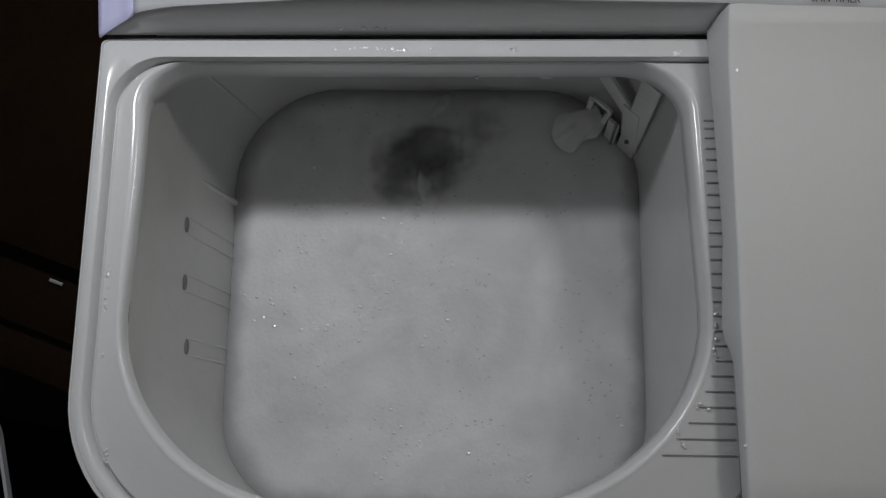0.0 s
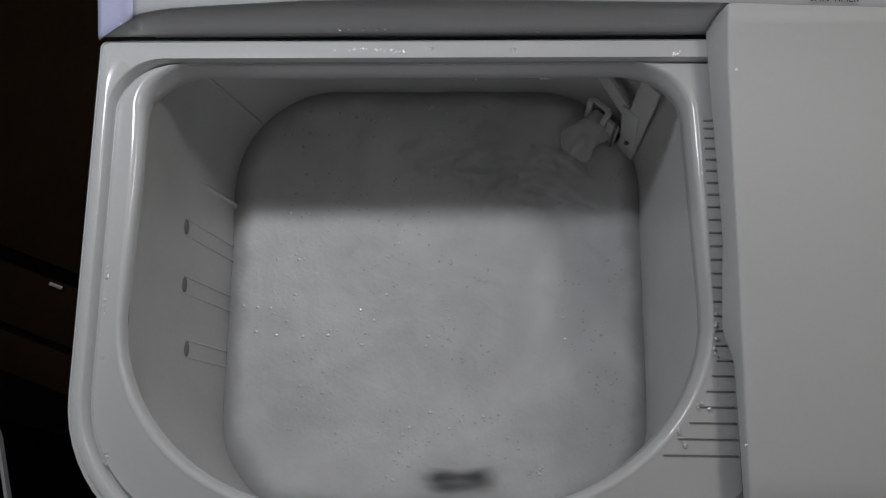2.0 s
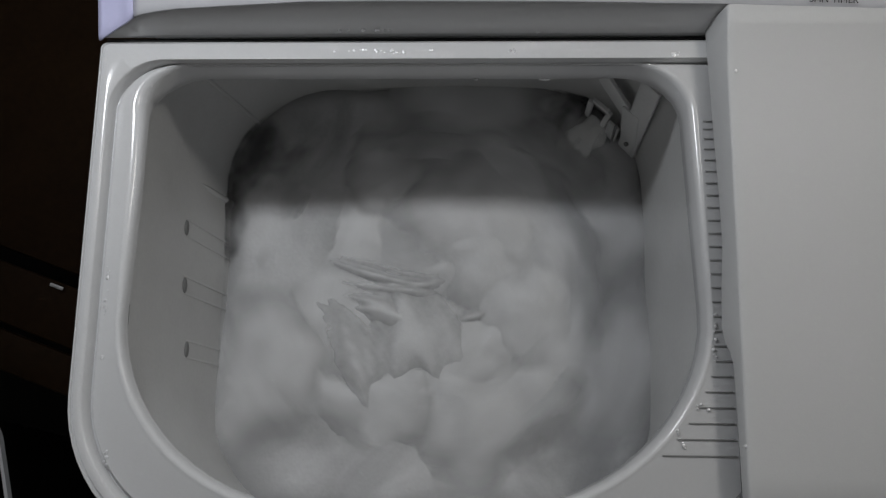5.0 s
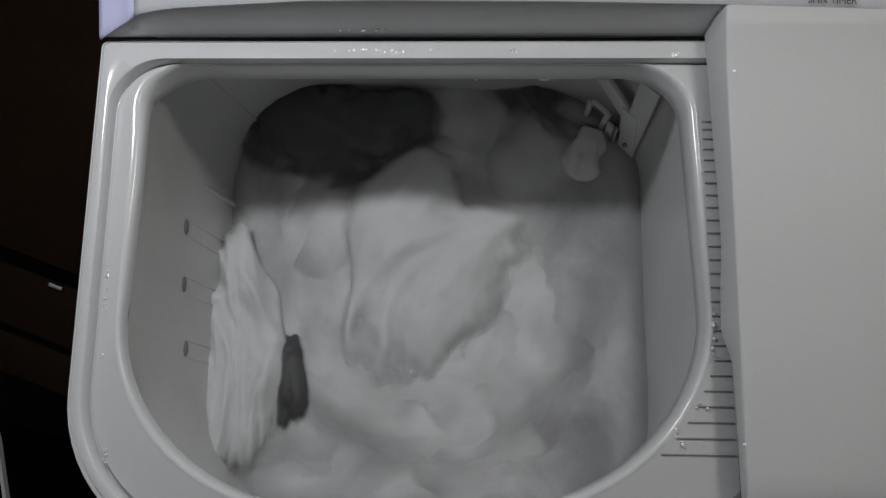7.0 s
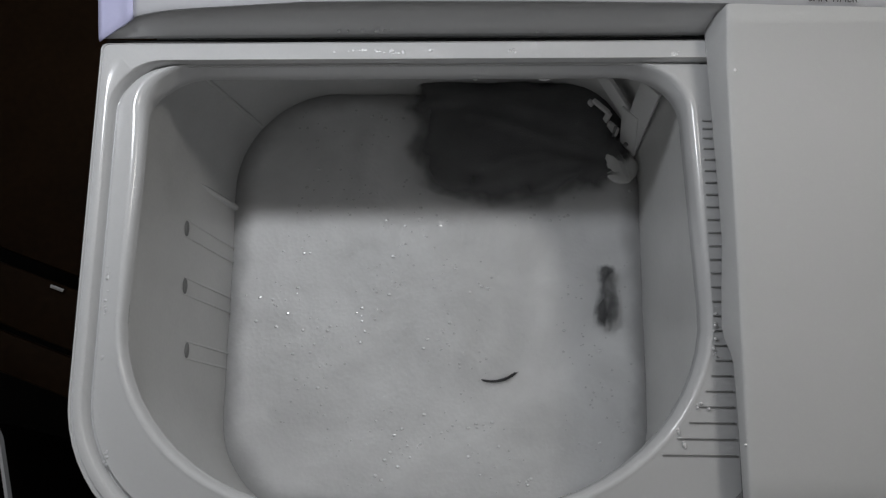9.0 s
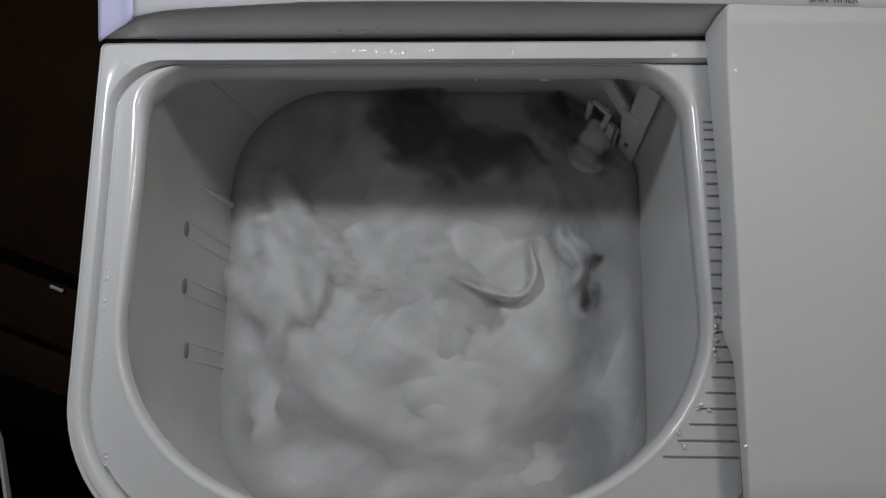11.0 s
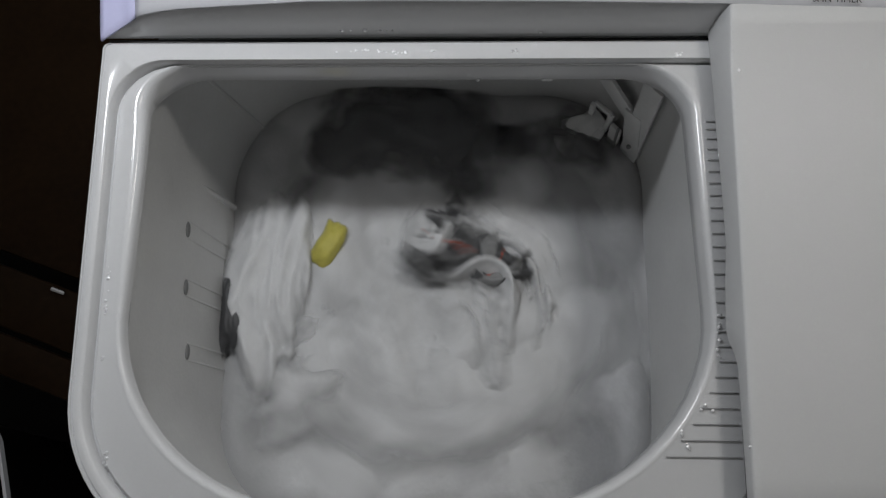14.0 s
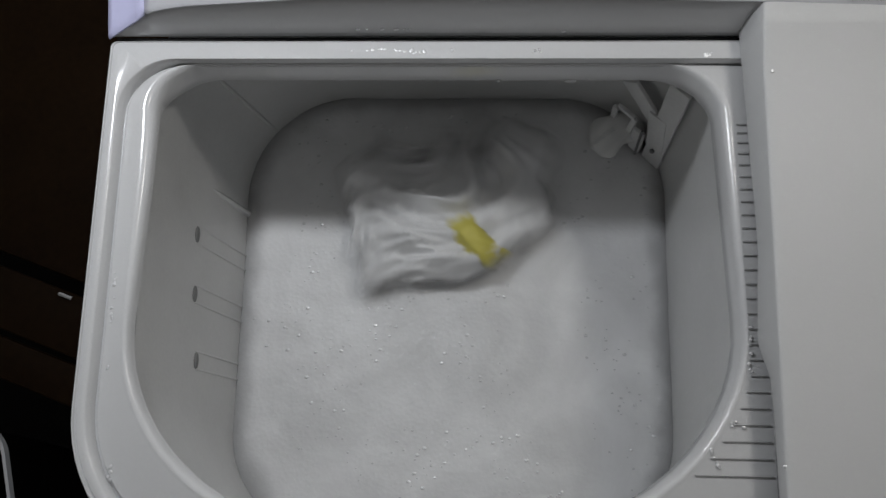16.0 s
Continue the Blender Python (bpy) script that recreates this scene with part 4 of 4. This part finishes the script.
        (8, 0.1620, 0.0613, 0.6890, 0, 0, 88), (8.4, 0.1647, 0.0600, 0.6640, 5, -3, 88), (8.6, 0.1643, 0.0495, 0.6640, -5, 3, 88), (9, 0.1623, 0.0517, 0.6780, 0, 0, 88),
        (10.3, 0.1631, 0.0532, 0.6720, 5, -3, 88), (11, 0.1504, 0.0631, 0.6750, -5, 3, 80), (11.5, 0.1467, 0.1054, 0.6720, 0, 0, 60), (12, 0.0745, 0.0534, 0.6890, 5, -3, 60),
        (12.25, -0.0157, 0.0514, 0.6800, -5, 3, 30), (12.5, -0.1263, 0.0501, 0.6870, 0, 0, 70), (12.75, 0.0250, 0.0113, 0.6800, 5, -3, 90), (13, 0.1640, -0.0227, 0.6870, -5, 3, 100),
        (13.25, 0.0502, -0.0473, 0.6870, 0, 0, 140), (13.5, -0.0887, -0.0369, 0.6910, 5, -3, 170), (13.75, -0.1340, 0.0006, 0.6870, -5, 3, 120), (14, -0.1706, 0.0409, 0.6890, 0, 0, 95),
        (14.25, -0.0946, -0.0267, 0.6850, 5, -3, 50), (14.5, -0.0040, -0.0511, 0.6790, -5, 3, 0), (15, 0.1205, -0.0201, 0.6680, 0, 0, -40), (15.5, 0.0945, 0.0077, 0.6310, 5, -3, -60),
        (16, 0.0836, 0.0084, 0.6300, -5, 3, -60),
    ]),
    (strap, [
        (0, 0.0659, -0.0264, 0.6500, -5, 3, 0), (7, 0.0565, -0.0120, 0.6585, 0, 0, 10), (7.4, 0.0709, -0.0239, 0.6807, 5, -3, 8), (8, 0.0677, -0.0244, 0.6740, -5, 3, 8),
        (8.3, 0.0677, -0.0246, 0.6765, 0, 0, 8), (9, 0.0653, -0.0247, 0.6770, 5, -3, 8), (10, 0.0654, -0.0244, 0.6740, -5, 3, 8), (10.6, 0.0553, -0.0110, 0.6543, 0, 0, 30),
        (16, 0.0383, 0.0002, 0.6500, 5, -3, 30),
    ]),
    (filter_bag, [
        (0, 0.1579, 0.2139, 0.7020, 8, 0, 32), (1, 0.1585, 0.2134, 0.7020, 8, 0, 34), (2, 0.1621, 0.2140, 0.6980, 4, 0, 48), (3, 0.1592, 0.2090, 0.6940, 4, 0, 50),
        (4, 0.1587, 0.2112, 0.6940, 2, 0, 46), (6.5, 0.1571, 0.2099, 0.7040, -4, 0, 58), (7, 0.1513, 0.2004, 0.7060, -4, 2, 72), (7.5, 0.1607, 0.1987, 0.7050, 20, 0, 118),
        (8, 0.1651, 0.1982, 0.7040, 24, 0, 124), (9, 0.1630, 0.1964, 0.7040, 24, 0, 122), (10.3, 0.1621, 0.1981, 0.7020, 20, 0, 118), (11.5, 0.1595, 0.2178, 0.6910, 5, 0, 42),
        (12, 0.1606, 0.2165, 0.6900, 5, 0, 52), (12.5, 0.1590, 0.2160, 0.6910, 3, 0, 40), (13, 0.1608, 0.2150, 0.6920, 3, 0, 48), (13.5, 0.1608, 0.2146, 0.6940, 3, 0, 50),
        (14, 0.1575, 0.2166, 0.7010, 5, 0, 36), (15, 0.1508, 0.2173, 0.7040, 6, 0, 40), (16, 0.1701, 0.2185, 0.7040, 6, 0, 34),
    ]),
]
CHURN = ((0, 0, 0), (1.7, 0, 0), (2.2, 25, 0.7), (2.6, 65, 1), (4.6, 280, 1), (6.9, 530, 1), (7.2, 556, 0.85), (7.6, 578, 0.08), (8.0, 586, 0),
         (10.3, 586, 0), (10.8, 562, 0.8), (12.6, 380, 1), (15.0, 130, 0.85), (15.5, 110, 0.12), (16, 108, 0))


def churn(t):
    for (t0, a0, h0), (t1, a1, h1) in zip(CHURN, CHURN[1:]):
        if t <= t1:
            f = (t - t0) / (t1 - t0)
            return a0 + (a1 - a0) * f, h0 + (h1 - h0) * f
    return CHURN[-1][1:]


def motions():
    walk(loose_bubbles, [(t, pose(x, y, 0, 0, 0, rz)) for t, x, y, rz in (
        (0, 0, 0, 0), (0.8, 0.002, 0.001, 1.5), (1.7, 0.003, 0.002, 3.5), (4.6, 0, 0, -3), (7.5, -0.002, 0, -4), (8.5, 0, 0.001, -2), (10.3, 0.002, 0, 0.5), (13, 0, 0, 4), (15.2, 0, -0.002, 5), (16, 0.002, -0.001, 3))])
    for ob, rows in LOAD:
        walk(ob, [(t, pose(x, y, z, rx, ry, rz)) for t, x, y, z, rx, ry, rz in rows])
    rows = []
    for k in range(81):
        t = k * 0.2
        a, h = churn(t)
        rows.append((t, pose(0.0085, 0.055, FOAMZ - 0.026 + 0.0385 * h, 1.6 * h * math.sin(t * 2.9), 1.8 * h * math.sin(t * 2.1 + 1.1), a)))
    walk(wash_swirl, rows)
    rows = []
    for k in range(81):
        t = k * 0.2
        a, h = churn(t)
        rows.append((t, pose(0.002 * h * math.sin(t * 5), 0.002 * h * math.cos(t * 4), FOAMZ - 0.022 + 0.0335 * h, 1.2 * h * math.sin(t * 3.3 + 2), 1.5 * h * math.sin(t * 2.4 + 0.6), 0)))
    walk(wash_water, rows)
    for ob, r, a0, p in MOUNDS:
        rows = []
        for k in range(65):
            t = k * 0.25
            a, h = churn(t)
            ang = radians(a0 + a * (0.7 + 0.5 * p))
            rr = r * (1 + 0.12 * math.sin(t * 2.1 + p * 6))
            x = 0.0085 + rr * math.cos(ang)
            y = 0.055 + rr * 1.02 * math.sin(ang)
            z = FOAMZ - 0.030 + 0.042 * h * h + 0.002 * h * math.sin(t * 4 + p * 9)
            rows.append((t, pose(x, y, z, 3.5 * h * math.sin(t * 3 + p * 5), 3.5 * h * math.cos(t * 2.6 + p * 7), a * (0.7 + 0.5 * p))))
        walk(ob, rows)


motions()
